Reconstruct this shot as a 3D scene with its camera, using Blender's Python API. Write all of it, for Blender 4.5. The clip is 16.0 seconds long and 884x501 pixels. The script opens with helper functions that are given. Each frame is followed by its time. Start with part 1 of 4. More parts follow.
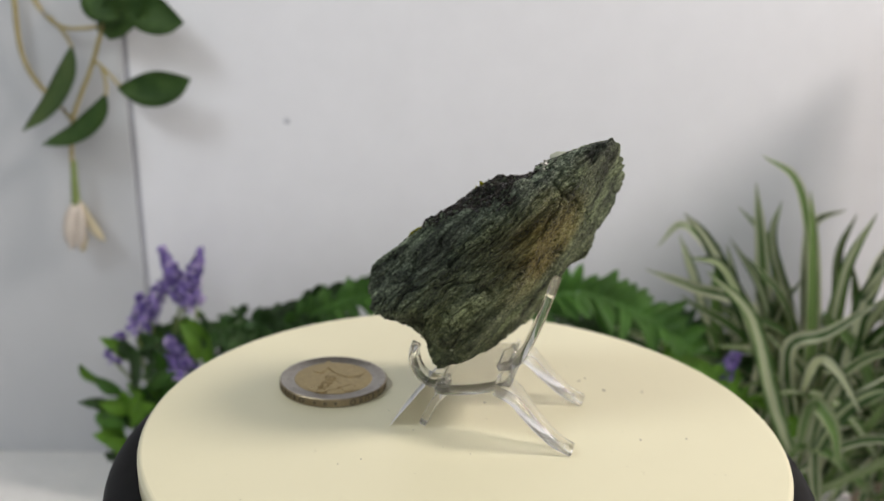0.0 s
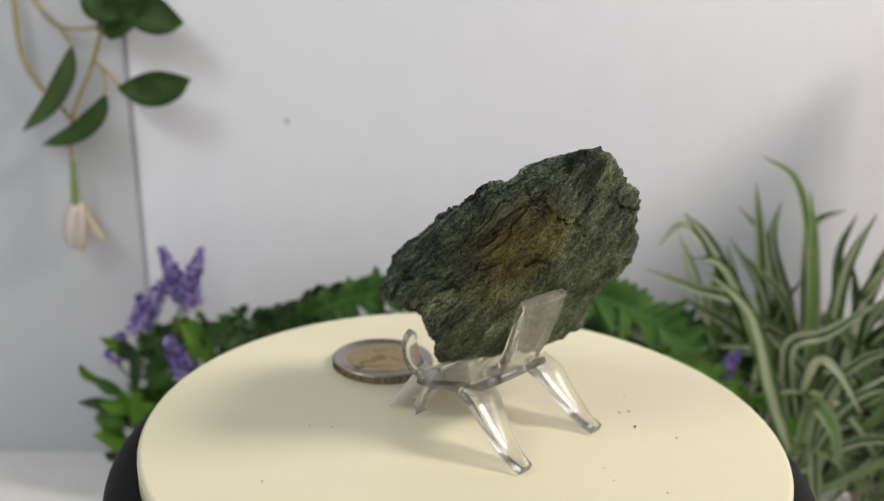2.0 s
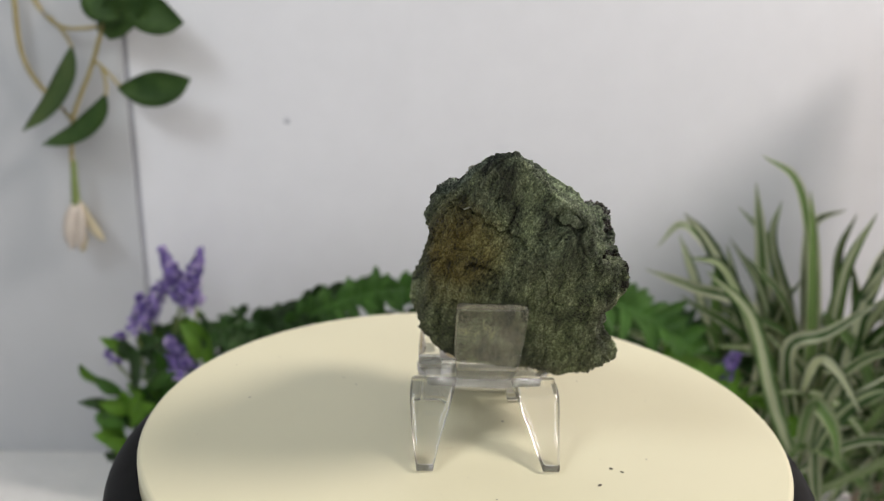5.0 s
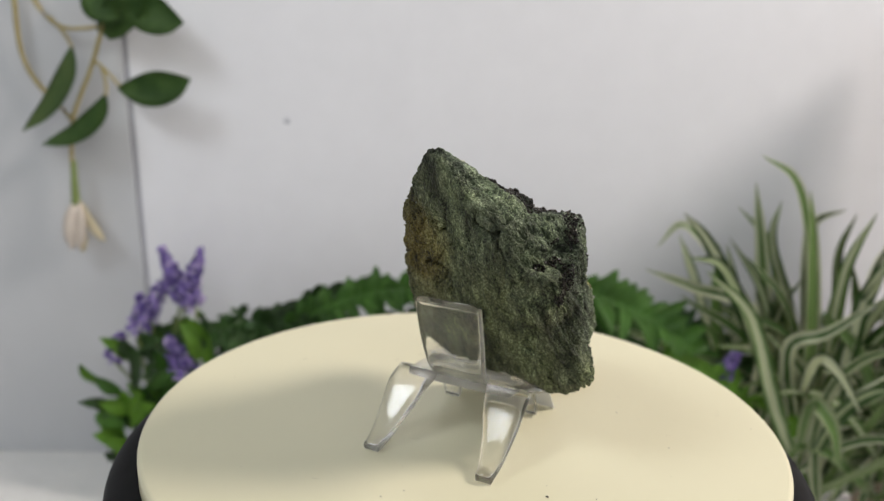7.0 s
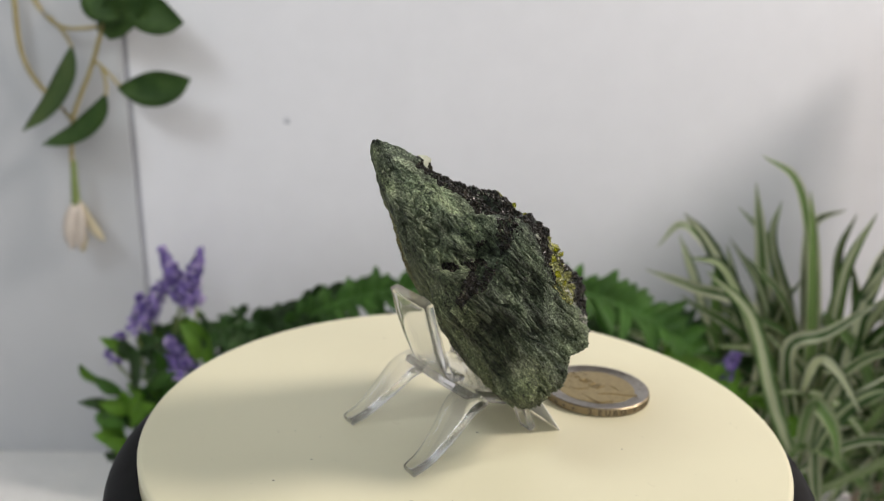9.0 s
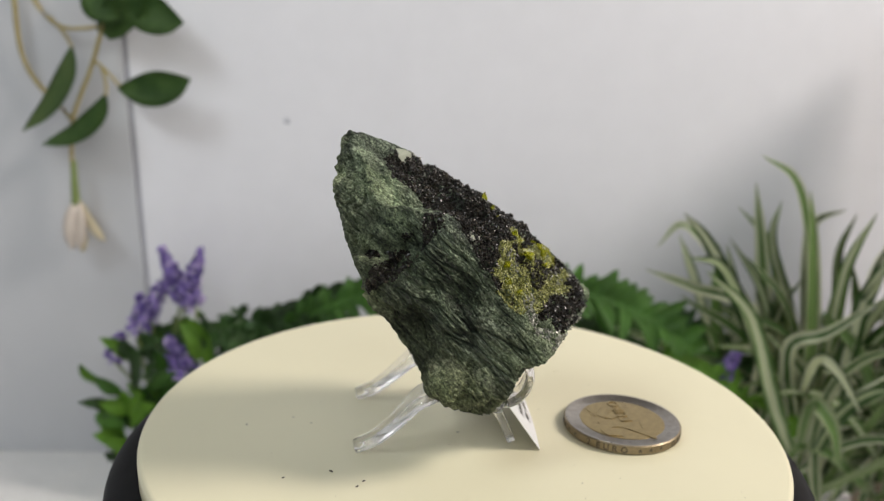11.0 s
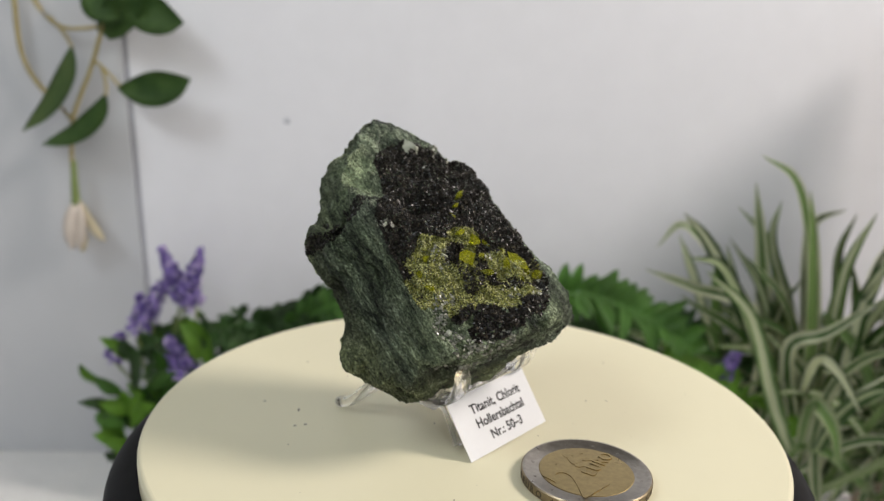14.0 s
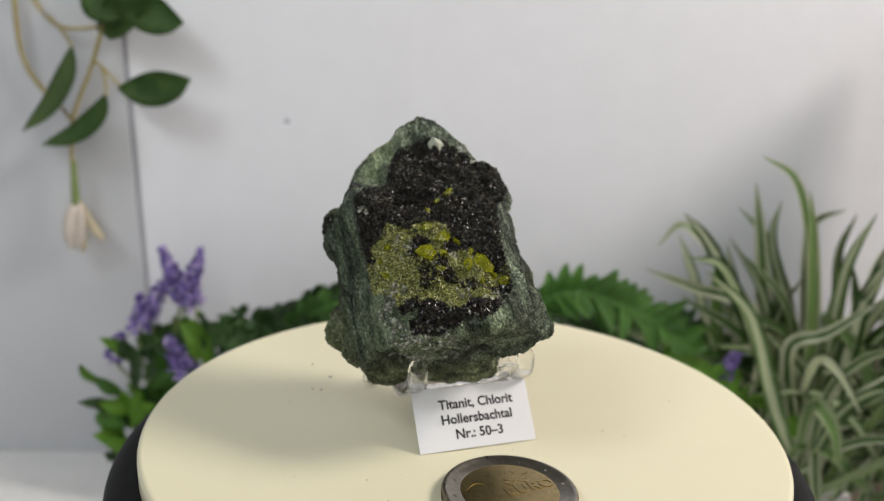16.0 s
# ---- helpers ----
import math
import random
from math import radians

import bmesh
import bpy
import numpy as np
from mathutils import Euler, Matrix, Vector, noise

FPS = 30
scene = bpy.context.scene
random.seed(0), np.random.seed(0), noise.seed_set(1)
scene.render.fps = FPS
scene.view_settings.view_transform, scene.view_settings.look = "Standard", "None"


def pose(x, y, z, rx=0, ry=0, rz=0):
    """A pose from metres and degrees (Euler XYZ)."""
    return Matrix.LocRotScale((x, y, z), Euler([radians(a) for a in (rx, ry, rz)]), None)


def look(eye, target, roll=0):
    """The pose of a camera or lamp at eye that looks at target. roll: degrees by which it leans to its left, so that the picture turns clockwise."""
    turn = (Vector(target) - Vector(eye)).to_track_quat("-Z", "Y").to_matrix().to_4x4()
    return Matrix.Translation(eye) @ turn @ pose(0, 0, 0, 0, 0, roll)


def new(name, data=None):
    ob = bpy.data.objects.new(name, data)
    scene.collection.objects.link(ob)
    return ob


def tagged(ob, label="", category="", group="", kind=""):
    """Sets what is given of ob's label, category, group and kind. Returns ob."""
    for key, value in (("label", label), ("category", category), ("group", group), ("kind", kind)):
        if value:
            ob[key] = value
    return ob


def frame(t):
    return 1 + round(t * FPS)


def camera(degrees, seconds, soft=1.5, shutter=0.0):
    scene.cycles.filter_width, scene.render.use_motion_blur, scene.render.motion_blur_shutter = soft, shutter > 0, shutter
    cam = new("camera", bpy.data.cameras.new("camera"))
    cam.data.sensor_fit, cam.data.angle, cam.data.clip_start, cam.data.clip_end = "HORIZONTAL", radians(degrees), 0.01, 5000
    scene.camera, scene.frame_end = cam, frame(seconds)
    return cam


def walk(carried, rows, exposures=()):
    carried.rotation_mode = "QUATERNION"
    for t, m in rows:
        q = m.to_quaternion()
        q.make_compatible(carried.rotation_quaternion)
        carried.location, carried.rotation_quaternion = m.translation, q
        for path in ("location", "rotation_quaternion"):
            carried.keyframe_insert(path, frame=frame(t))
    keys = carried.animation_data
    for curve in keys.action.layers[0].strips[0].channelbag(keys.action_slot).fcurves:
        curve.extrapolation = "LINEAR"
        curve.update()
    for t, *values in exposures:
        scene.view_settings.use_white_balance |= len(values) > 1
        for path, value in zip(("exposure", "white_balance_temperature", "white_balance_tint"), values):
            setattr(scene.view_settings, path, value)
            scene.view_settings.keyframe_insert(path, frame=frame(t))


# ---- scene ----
cam = camera(55.3, 16.0, soft=0.5)
# the lens is wide open: the wall and plants lie behind the depth of field
cam.data.dof.use_dof = True
cam.data.dof.focus_distance = 0.149
cam.data.dof.aperture_fstop = 18.0
EYE = (0.0, -0.1758, 0.0867)
TARGET = (-0.00674, -0.00613, 0.04037)
PATH = [(0.0, look(EYE, TARGET, 2.25)), (16.0, look(EYE, TARGET, 2.25))]
walk(cam, PATH)

# ---------------------------------------------------------------- light
world = bpy.data.worlds.new("room_air")
scene.world = world
world.use_nodes = True
world.node_tree.nodes["Background"].inputs[0].default_value = (0.9, 0.95, 1.0, 1)
world.node_tree.nodes["Background"].inputs[1].default_value = 0.15


def area_lamp(name, eye, target, size, watts, colour):
    data = bpy.data.lights.new(name, "AREA")
    data.shape, data.size, data.energy, data.color = "DISK", size, watts, colour
    ob = new(name, data)
    ob.matrix_world = look(eye, target)
    return ob


area_lamp("softbox_right", (0.62, 0.02, 0.55), (0.0, 0.03, 0.0), 0.24, 5.8, (1.0, 0.90, 0.83))
area_lamp("softbox_left", (-0.45, -0.26, 0.58), (0.05, 0.10, 0.0), 0.28, 1.85, (0.91, 0.96, 1.0))
# broad fill added in front to brighten wall and rock; no window is known there
area_lamp("front_fill", (0.45, -1.55, 0.80), (0.12, 0.2, 0.0), 2.0, 12.4, (0.985, 0.985, 0.97))

MM = 0.001


# ---------------------------------------------------------------- building helpers
def part(name, bm, material, parent=None, label="", m=None, smooth=False):
    """One bmesh, in millimetres, as one mesh object."""
    for v in bm.verts:
        v.co *= MM
    me = bpy.data.meshes.new(name)
    bm.to_mesh(me)
    bm.free()
    if smooth:
        me.polygons.foreach_set("use_smooth", [True] * len(me.polygons))
    me.materials.append(material)
    ob = new(name, me)
    if parent:
        ob.parent = parent
    if m is not None:
        ob.matrix_basis = m
    if label:
        tagged(ob, label)
    return ob


def raw(name, verts, faces, material, parent=None, label="", m=None, smooth=False):
    """A mesh from computed arrays, in millimetres."""
    me = bpy.data.meshes.new(name)
    me.from_pydata((np.asarray(verts) * MM).tolist(), [], faces)
    me.update()
    if smooth:
        me.polygons.foreach_set("use_smooth", [True] * len(me.polygons))
    me.materials.append(material)
    ob = new(name, me)
    if parent:
        ob.parent = parent
    if m is not None:
        ob.matrix_basis = m
    if label:
        tagged(ob, label)
    return ob


def thing(name, label, category, group="", at=(0, 0, 0)):
    ob = tagged(new(name), label, category, group)
    ob.location = Vector(at) * MM
    ob.empty_display_size = 0.01
    return ob


def box_bm(x0, y0, z0, x1, y1, z1, bevel=0.0, seg=2):
    bm = bmesh.new()
    bmesh.ops.create_cube(bm, size=1)
    for v in bm.verts:
        v.co = Vector(((x0 + x1) / 2 + v.co.x * (x1 - x0), (y0 + y1) / 2 + v.co.y * (y1 - y0), (z0 + z1) / 2 + v.co.z * (z1 - z0)))
    if bevel:
        bmesh.ops.bevel(bm, geom=bm.edges[:], offset=bevel, segments=seg, affect="EDGES", profile=0.5)
    return bm


def lathe_bm(profile, n=96):
    """A turned body from (radius, z) pairs."""
    bm = bmesh.new()
    rings = []
    for r, z in profile:
        if r < 1e-6:
            rings.append([bm.verts.new((0, 0, z))])
        else:
            rings.append([bm.verts.new((r * math.cos(2 * math.pi * k / n), r * math.sin(2 * math.pi * k / n), z)) for k in range(n)])
    for a, b in zip(rings, rings[1:]):
        for k in range(n):
            j = (k + 1) % n
            if len(a) == 1:
                bm.faces.new((a[0], b[k], b[j]))
            elif len(b) == 1:
                bm.faces.new((a[k], b[0], a[j]))
            else:
                bm.faces.new((a[k], b[k], b[j], a[j]))
    bmesh.ops.recalc_face_normals(bm, faces=bm.faces[:])
    return bm


def spline(points, n):
    """Catmull-Rom through the points, n samples."""
    p = np.array(points, float)
    p = np.vstack([2 * p[0] - p[1], p, 2 * p[-1] - p[-2]])
    out = []
    for s in np.linspace(0, len(points) - 1, n):
        i = min(int(s), len(points) - 2)
        t = s - i
        a, b, c, d = p[i:i + 4]
        out.append(0.5 * (2 * b + (c - a) * t + (2 * a - 5 * b + 4 * c - d) * t ** 2 + (3 * b - a - 3 * c + d) * t ** 3))
    return np.array(out)


def text_bm(body, size, extrude, align="CENTER", bold=0.0):
    """Writing in the built-in font, as mesh, in millimetres."""
    cu = bpy.data.curves.new("writing", "FONT")
    cu.body, cu.size, cu.extrude, cu.align_x = body, size, extrude, align
    cu.resolution_u, cu.offset = 3, bold
    ob = new("writing_tmp", cu)
    dg = bpy.context.evaluated_depsgraph_get()
    me = bpy.data.meshes.new_from_object(ob.evaluated_get(dg))
    bm = bmesh.new()
    bm.from_mesh(me)
    bpy.data.objects.remove(ob)
    bpy.data.meshes.remove(me)
    bpy.data.curves.remove(cu)
    return bm


# ---------------------------------------------------------------- materials
def material(name):
    m = bpy.data.materials.new(name)
    m.use_nodes = True
    nt = m.node_tree
    return m, nt, nt.nodes["Principled BSDF"]


def node(nt, kind, **inputs):
    n = nt.nodes.new(kind)
    for key, value in inputs.items():
        sock = n.inputs[int(key[1:])] if key[0] == "_" and key[1:].isdigit() else n.inputs[key.replace("_", " ")]
        if isinstance(value, bpy.types.NodeSocket):
            nt.links.new(value, sock)
        else:
            sock.default_value = value
    return n


def coords(nt, stretch=(1, 1, 1)):
    tc = nt.nodes.new("ShaderNodeTexCoord")
    mp = nt.nodes.new("ShaderNodeMapping")
    mp.inputs["Scale"].default_value = stretch
    nt.links.new(tc.outputs["Object"], mp.inputs["Vector"])
    return mp.outputs[0]


def noise_of(nt, vec, scale, detail=4.0, rough=0.55):
    return node(nt, "ShaderNodeTexNoise", Vector=vec, Scale=scale, Detail=detail, Roughness=rough).outputs[0]


def ramp(nt, fac, stops):
    r = nt.nodes.new("ShaderNodeValToRGB")
    e = r.color_ramp.elements
    while len(e) < len(stops):
        e.new(0.5)
    for el, (pos, col) in zip(e, stops):
        el.position, el.color = pos, (*col, 1)
    nt.links.new(fac, r.inputs[0])
    return r.outputs[0]


def mix(nt, fac, a, b):
    n = nt.nodes.new("ShaderNodeMix")
    n.data_type = "RGBA"
    for sock, v in ((n.inputs[0], fac), (n.inputs[6], a), (n.inputs[7], b)):
        if isinstance(v, bpy.types.NodeSocket):
            nt.links.new(v, sock)
        else:
            sock.default_value = (*v, 1) if isinstance(v, tuple) else v
    return n.outputs[2]


def calc(nt, op, a, b=0.0, c=0.0):
    n = nt.nodes.new("ShaderNodeMath")
    n.operation = op
    for sock, v in zip(n.inputs, (a, b, c)):
        if isinstance(v, bpy.types.NodeSocket):
            nt.links.new(v, sock)
        else:
            sock.default_value = v
    return n.outputs[0]


def bump(nt, bsdf, height, strength, distance):
    b = node(nt, "ShaderNodeBump", Height=height, Strength=strength, Distance=distance)
    nt.links.new(b.outputs[0], bsdf.inputs["Normal"])


def plain(name, colour, rough=0.5, metal=0.0, vary=0.12, scale=300.0, relief=0.0, spec=0.5):
    """A surface with two scales of variation in tone."""
    m, nt, b = material(name)
    v = coords(nt)
    f = calc(nt, "ADD", calc(nt, "MULTIPLY", noise_of(nt, v, scale), 0.5), calc(nt, "MULTIPLY", noise_of(nt, v, scale * 0.12, 3), 0.5))
    lo, hi = tuple(c * (1 - vary) for c in colour), tuple(min(1, c * (1 + vary)) for c in colour)
    nt.links.new(ramp(nt, f, [(0.35, lo), (0.65, hi)]), b.inputs["Base Color"])
    b.inputs["Roughness"].default_value, b.inputs["Metallic"].default_value = rough, metal
    b.inputs["Specular IOR Level"].default_value = spec
    if relief:
        bump(nt, b, noise_of(nt, v, scale * 2), 0.5, relief)
    return m


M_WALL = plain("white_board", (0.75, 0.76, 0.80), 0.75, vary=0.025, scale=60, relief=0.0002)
# left board: the weaker light on it is put into a greyer base colour
M_WALL_SHADED = plain("shaded_white_board", (0.50, 0.515, 0.54), 0.75, vary=0.04, scale=30, relief=0.0002)
M_ROOM = plain("room_paint", (0.6, 0.59, 0.57), 0.8, vary=0.03, scale=6)
M_CLOTH = plain("white_cloth", (0.72, 0.72, 0.71), 0.85, vary=0.04, scale=900, relief=0.0004)
M_DISC = plain("cream_laminate", (0.735, 0.70, 0.505), 0.42, vary=0.02, scale=40, relief=0.00002, spec=0.4)


def stained(m):
    """Faint brownish marks, a few millimetres long, on a plain surface."""
    nt = m.node_tree
    b = nt.nodes["Principled BSDF"]
    tone = b.inputs["Base Color"].links[0].from_socket
    mark = ramp(nt, noise_of(nt, coords(nt, (1, 0.45, 1)), 95, 5, 0.6), [(0.70, (0, 0, 0)), (0.78, (0.4, 0.4, 0.4))])
    nt.links.new(mix(nt, mark, tone, (0.42, 0.34, 0.17)), b.inputs["Base Color"])


stained(M_DISC)
M_BLACK = plain("black_plastic", (0.010, 0.010, 0.011), 0.5, vary=0.3, scale=400, spec=0.1)
M_PLINTH = plain("white_plinth", (0.7, 0.7, 0.7), 0.7, vary=0.03, scale=20)
M_PAPER = plain("white_paper", (0.71, 0.72, 0.745), 0.45, vary=0.015, scale=800, relief=0.00001)
M_INK = plain("black_ink", (0.015, 0.015, 0.018), 0.5)
M_GAP = plain("grey_joint", (0.5, 0.5, 0.54), 0.9)
M_CRUMB = plain("rock_crumb", (0.12, 0.105, 0.08), 0.8, vary=0.4, scale=2000)
M_STEM = plain("olive_stem", (0.34, 0.28, 0.11), 0.6, vary=0.25, scale=150)
M_PETAL = plain("pale_pink_petal", (0.90, 0.82, 0.74), 0.6, vary=0.1, scale=120)
M_PETAL_TAN = plain("cream_petal", (0.84, 0.76, 0.56), 0.6, vary=0.1, scale=120)
M_FIBRE = plain("beige_fibre", (0.40, 0.36, 0.26), 0.8)
M_SEPAL = plain("green_sepal", (0.18, 0.24, 0.07), 0.6, vary=0.2, scale=150)
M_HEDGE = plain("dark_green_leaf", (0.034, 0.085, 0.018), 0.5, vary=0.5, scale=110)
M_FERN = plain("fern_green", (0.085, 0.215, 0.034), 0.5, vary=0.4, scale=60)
M_LIME = plain("fresh_green_leaf", (0.15, 0.33, 0.03), 0.5, vary=0.3, scale=70)


def leaf_material(name, body, vein, rough=0.42):
    m, nt, b = material(name)
    v = coords(nt)
    f = noise_of(nt, v, 90, 4)
    nt.links.new(mix(nt, ramp(nt, f, [(0.35, (0, 0, 0)), (0.7, (1, 1, 1))]), body, vein), b.inputs["Base Color"])
    b.inputs["Roughness"].default_value = rough
    bump(nt, b, noise_of(nt, v, 500, 3), 0.4, 0.0003)
    return m


M_VINE_PALE = leaf_material("pale_vine_leaf", (0.09, 0.16, 0.05), (0.14, 0.21, 0.07), 0.6)
M_VINE_LEAF = leaf_material("vine_leaf", (0.04, 0.10, 0.018), (0.08, 0.16, 0.035), 0.6)


def variegated():
    """Green blade with pale margins, some with a pale middle; u runs across the blade."""
    m, nt, b = material("variegated_blade")
    uv = nt.nodes.new("ShaderNodeUVMap")
    sep = node(nt, "ShaderNodeSeparateXYZ", Vector=uv.outputs[0])
    each = nt.nodes.new("ShaderNodeObjectInfo").outputs["Random"]
    off = calc(nt, "ABSOLUTE", calc(nt, "SUBTRACT", sep.outputs[0], 0.5))
    flip = calc(nt, "GREATER_THAN", each, 0.55)
    off = calc(nt, "ADD", calc(nt, "MULTIPLY", off, calc(nt, "SUBTRACT", 1.0, flip)), calc(nt, "MULTIPLY", calc(nt, "SUBTRACT", 0.5, off), flip))
    f = noise_of(nt, coords(nt, (1, 1, 0.15)), 240, 3)
    edge = calc(nt, "ADD", off, calc(nt, "MULTIPLY", calc(nt, "SUBTRACT", f, 0.5), 0.25))
    edge = calc(nt, "ADD", edge, calc(nt, "MULTIPLY", calc(nt, "SUBTRACT", calc(nt, "FRACT", calc(nt, "MULTIPLY", each, 7.3)), 0.5), 0.2))
    green = ramp(nt, calc(nt, "FRACT", calc(nt, "MULTIPLY", each, 13.7)), [(0.0, (0.014, 0.048, 0.008)), (0.4, (0.05, 0.13, 0.022)), (0.75, (0.12, 0.235, 0.055)), (1.0, (0.24, 0.35, 0.12))])
    pale = ramp(nt, calc(nt, "FRACT", calc(nt, "MULTIPLY", each, 29.1)), [(0.0, (0.26, 0.34, 0.16)), (0.5, (0.55, 0.60, 0.40)), (1.0, (0.8, 0.82, 0.66))])
    nt.links.new(mix(nt, ramp(nt, edge, [(0.22, (0, 0, 0)), (0.31, (1, 1, 1))]), green, pale), b.inputs["Base Color"])
    b.inputs["Roughness"].default_value = 0.5
    return m


M_BLADE = variegated()


def acrylic():
    m, nt, b = material("clear_acrylic")
    glass = node(nt, "ShaderNodeBsdfGlass", Roughness=0.0, IOR=1.49, Color=(1, 1, 1, 1))
    clear = node(nt, "ShaderNodeBsdfTransparent", Color=(1, 1, 1, 1))
    out = nt.nodes["Material Output"]
    ms = nt.nodes.new("ShaderNodeMixShader")
    ms.inputs[0].default_value = 0.9
    nt.links.new(clear.outputs[0], ms.inputs[1])
    nt.links.new(glass.outputs[0], ms.inputs[2])
    nt.links.new(ms.outputs[0], out.inputs[0])
    nt.nodes.remove(b)
    return m


M_ACRYLIC = acrylic()


def coin_metal(name, colour, rough):
    m, nt, b = material(name)
    v = coords(nt)
    f = noise_of(nt, v, 900, 5)
    nt.links.new(ramp(nt, f, [(0.3, tuple(c * 0.75 for c in colour)), (0.7, colour)]), b.inputs["Base Color"])
    b.inputs["Metallic"].default_value = 1.0
    nt.links.new(calc(nt, "MULTIPLY_ADD", noise_of(nt, v, 250, 4), 0.25, rough), b.inputs["Roughness"])
    bump(nt, b, f, 0.3, 0.00003)
    return m


M_SILVER = coin_metal("nickel_silver", (0.42, 0.39, 0.35), 0.2)
M_GOLD = coin_metal("nickel_brass", (0.42, 0.325, 0.155), 0.2)
M_EDGE = coin_metal("coin_edge", (0.34, 0.28, 0.19), 0.28)
M_ENGRAVED = plain("engraved_dark", (0.07, 0.055, 0.035), 0.6)


def spot(nt, sep, u, v, n, radius):
    """1 at a place of the specimen (mm along its own axes), fading to 0 at the radius."""
    d = calc(nt, "ADD", calc(nt, "POWER", calc(nt, "SUBTRACT", sep.outputs[0], u * MM), 2.0),
             calc(nt, "ADD", calc(nt, "POWER", calc(nt, "SUBTRACT", sep.outputs[1], v * MM), 2.0),
                  calc(nt, "POWER", calc(nt, "SUBTRACT", sep.outputs[2], n * MM), 2.0)))
    return calc(nt, "MAXIMUM", calc(nt, "SUBTRACT", 1.0, calc(nt, "DIVIDE", calc(nt, "SQRT", d), radius * MM)), 0.0)


def schist():
    m, nt, b = material("green_schist")
    tc = nt.nodes.new("ShaderNodeTexCoord")
    sep = node(nt, "ShaderNodeSeparateXYZ", Vector=tc.outputs["Object"])
    streak = noise_of(nt, coords(nt, (0.2, 1, 1.2)), 520, 8, 0.7)
    grain = noise_of(nt, coords(nt, (0.7, 1, 1)), 2300, 6, 0.7)
    broad = noise_of(nt, coords(nt), 70, 5, 0.6)
    plates = noise_of(nt, coords(nt, (0.3, 1, 1.3)), 240, 6, 0.62)
    f = calc(nt, "ADD", calc(nt, "MULTIPLY", plates, 0.26), calc(nt, "ADD", calc(nt, "MULTIPLY", streak, 0.3), calc(nt, "MULTIPLY", grain, 0.44)))
    base = ramp(nt, f, [(0.42, (0.004, 0.006, 0.004)), (0.47, (0.05, 0.064, 0.049)), (0.525, (0.16, 0.19, 0.145)), (0.59, (0.50, 0.55, 0.46))])
    olive = ramp(nt, f, [(0.415, (0.008, 0.010, 0.005)), (0.465, (0.085, 0.10, 0.054)), (0.53, (0.20, 0.22, 0.125)), (0.60, (0.52, 0.53, 0.34))])
    pale = ramp(nt, f, [(0.41, (0.02, 0.03, 0.021)), (0.465, (0.12, 0.15, 0.095)), (0.53, (0.28, 0.33, 0.215)), (0.60, (0.6, 0.65, 0.5))])
    back = calc(nt, "MULTIPLY", calc(nt, "MULTIPLY_ADD", sep.outputs[2], -90.0, 0.1), 1.0)
    side = ramp(nt, calc(nt, "ADD", broad, back), [(0.45, (0, 0, 0)), (0.75, (0.85, 0.85, 0.85))])
    green = mix(nt, side, base, olive)
    flank = calc(nt, "MINIMUM", calc(nt, "MULTIPLY", calc(nt, "ADD", spot(nt, sep, 29, -10, 3, 17), calc(nt, "ADD", spot(nt, sep, -15, -14, 9, 14), spot(nt, sep, -20, 8, 12, 9))),
                                     calc(nt, "MULTIPLY", broad, 2.4)), 0.85)
    green = mix(nt, flank, green, pale)
    # darker green part of the flank, fading out from one spot
    dark_flank = calc(nt, "MINIMUM", calc(nt, "MULTIPLY", spot(nt, sep, 5, -18, 2, 15), calc(nt, "MULTIPLY", broad, 3.0)), 0.7)
    green = mix(nt, dark_flank, green, ramp(nt, f, [(0.42, (0.003, 0.005, 0.003)), (0.47, (0.024, 0.034, 0.02)), (0.53, (0.07, 0.092, 0.058)), (0.60, (0.30, 0.35, 0.25))]))
    # darker and paler layers, a few millimetres wide
    layer = ramp(nt, noise_of(nt, coords(nt, (0.22, 1, 1)), 150, 5, 0.6), [(0.34, (0.42, 0.43, 0.40)), (0.49, (1.1, 1.17, 1.06)), (0.66, (1.85, 1.98, 1.66))])
    tone = nt.nodes.new("ShaderNodeVectorMath")
    tone.operation = "MULTIPLY"
    nt.links.new(green, tone.inputs[0])
    nt.links.new(layer, tone.inputs[1])
    green = tone.outputs[0]
    rust = calc(nt, "MULTIPLY", calc(nt, "ADD", spot(nt, sep, 17, 11, -8.5, 11), calc(nt, "MULTIPLY", spot(nt, sep, 8, 12, -9, 12), 0.5)), calc(nt, "MULTIPLY", broad, 2.8))
    stained = mix(nt, calc(nt, "MINIMUM", rust, 0.75), green, ramp(nt, f, [(0.43, (0.03, 0.023, 0.004)), (0.50, (0.23, 0.17, 0.028)), (0.60, (0.50, 0.41, 0.12))]))
    nt.links.new(stained, b.inputs["Base Color"])
    nt.links.new(calc(nt, "MULTIPLY_ADD", grain, 0.5, 0.25), b.inputs["Roughness"])
    b.inputs["Specular IOR Level"].default_value = 0.5
    bump(nt, b, calc(nt, "ADD", calc(nt, "MULTIPLY", streak, 1.0), calc(nt, "MULTIPLY", grain, 0.9)), 1.0, 0.0028)
    return m


def grains(name, stops, rough, spec=0.5, trans=0.0):
    """Small crystals, each with a tone of its own."""
    m, nt, b = material(name)
    geo = nt.nodes.new("ShaderNodeNewGeometry")
    nt.links.new(ramp(nt, geo.outputs["Random Per Island"], stops), b.inputs["Base Color"])
    b.inputs["Roughness"].default_value = rough
    b.inputs["Specular IOR Level"].default_value = spec
    b.inputs["Transmission Weight"].default_value = trans
    b.inputs["IOR"].default_value = 1.6
    return m


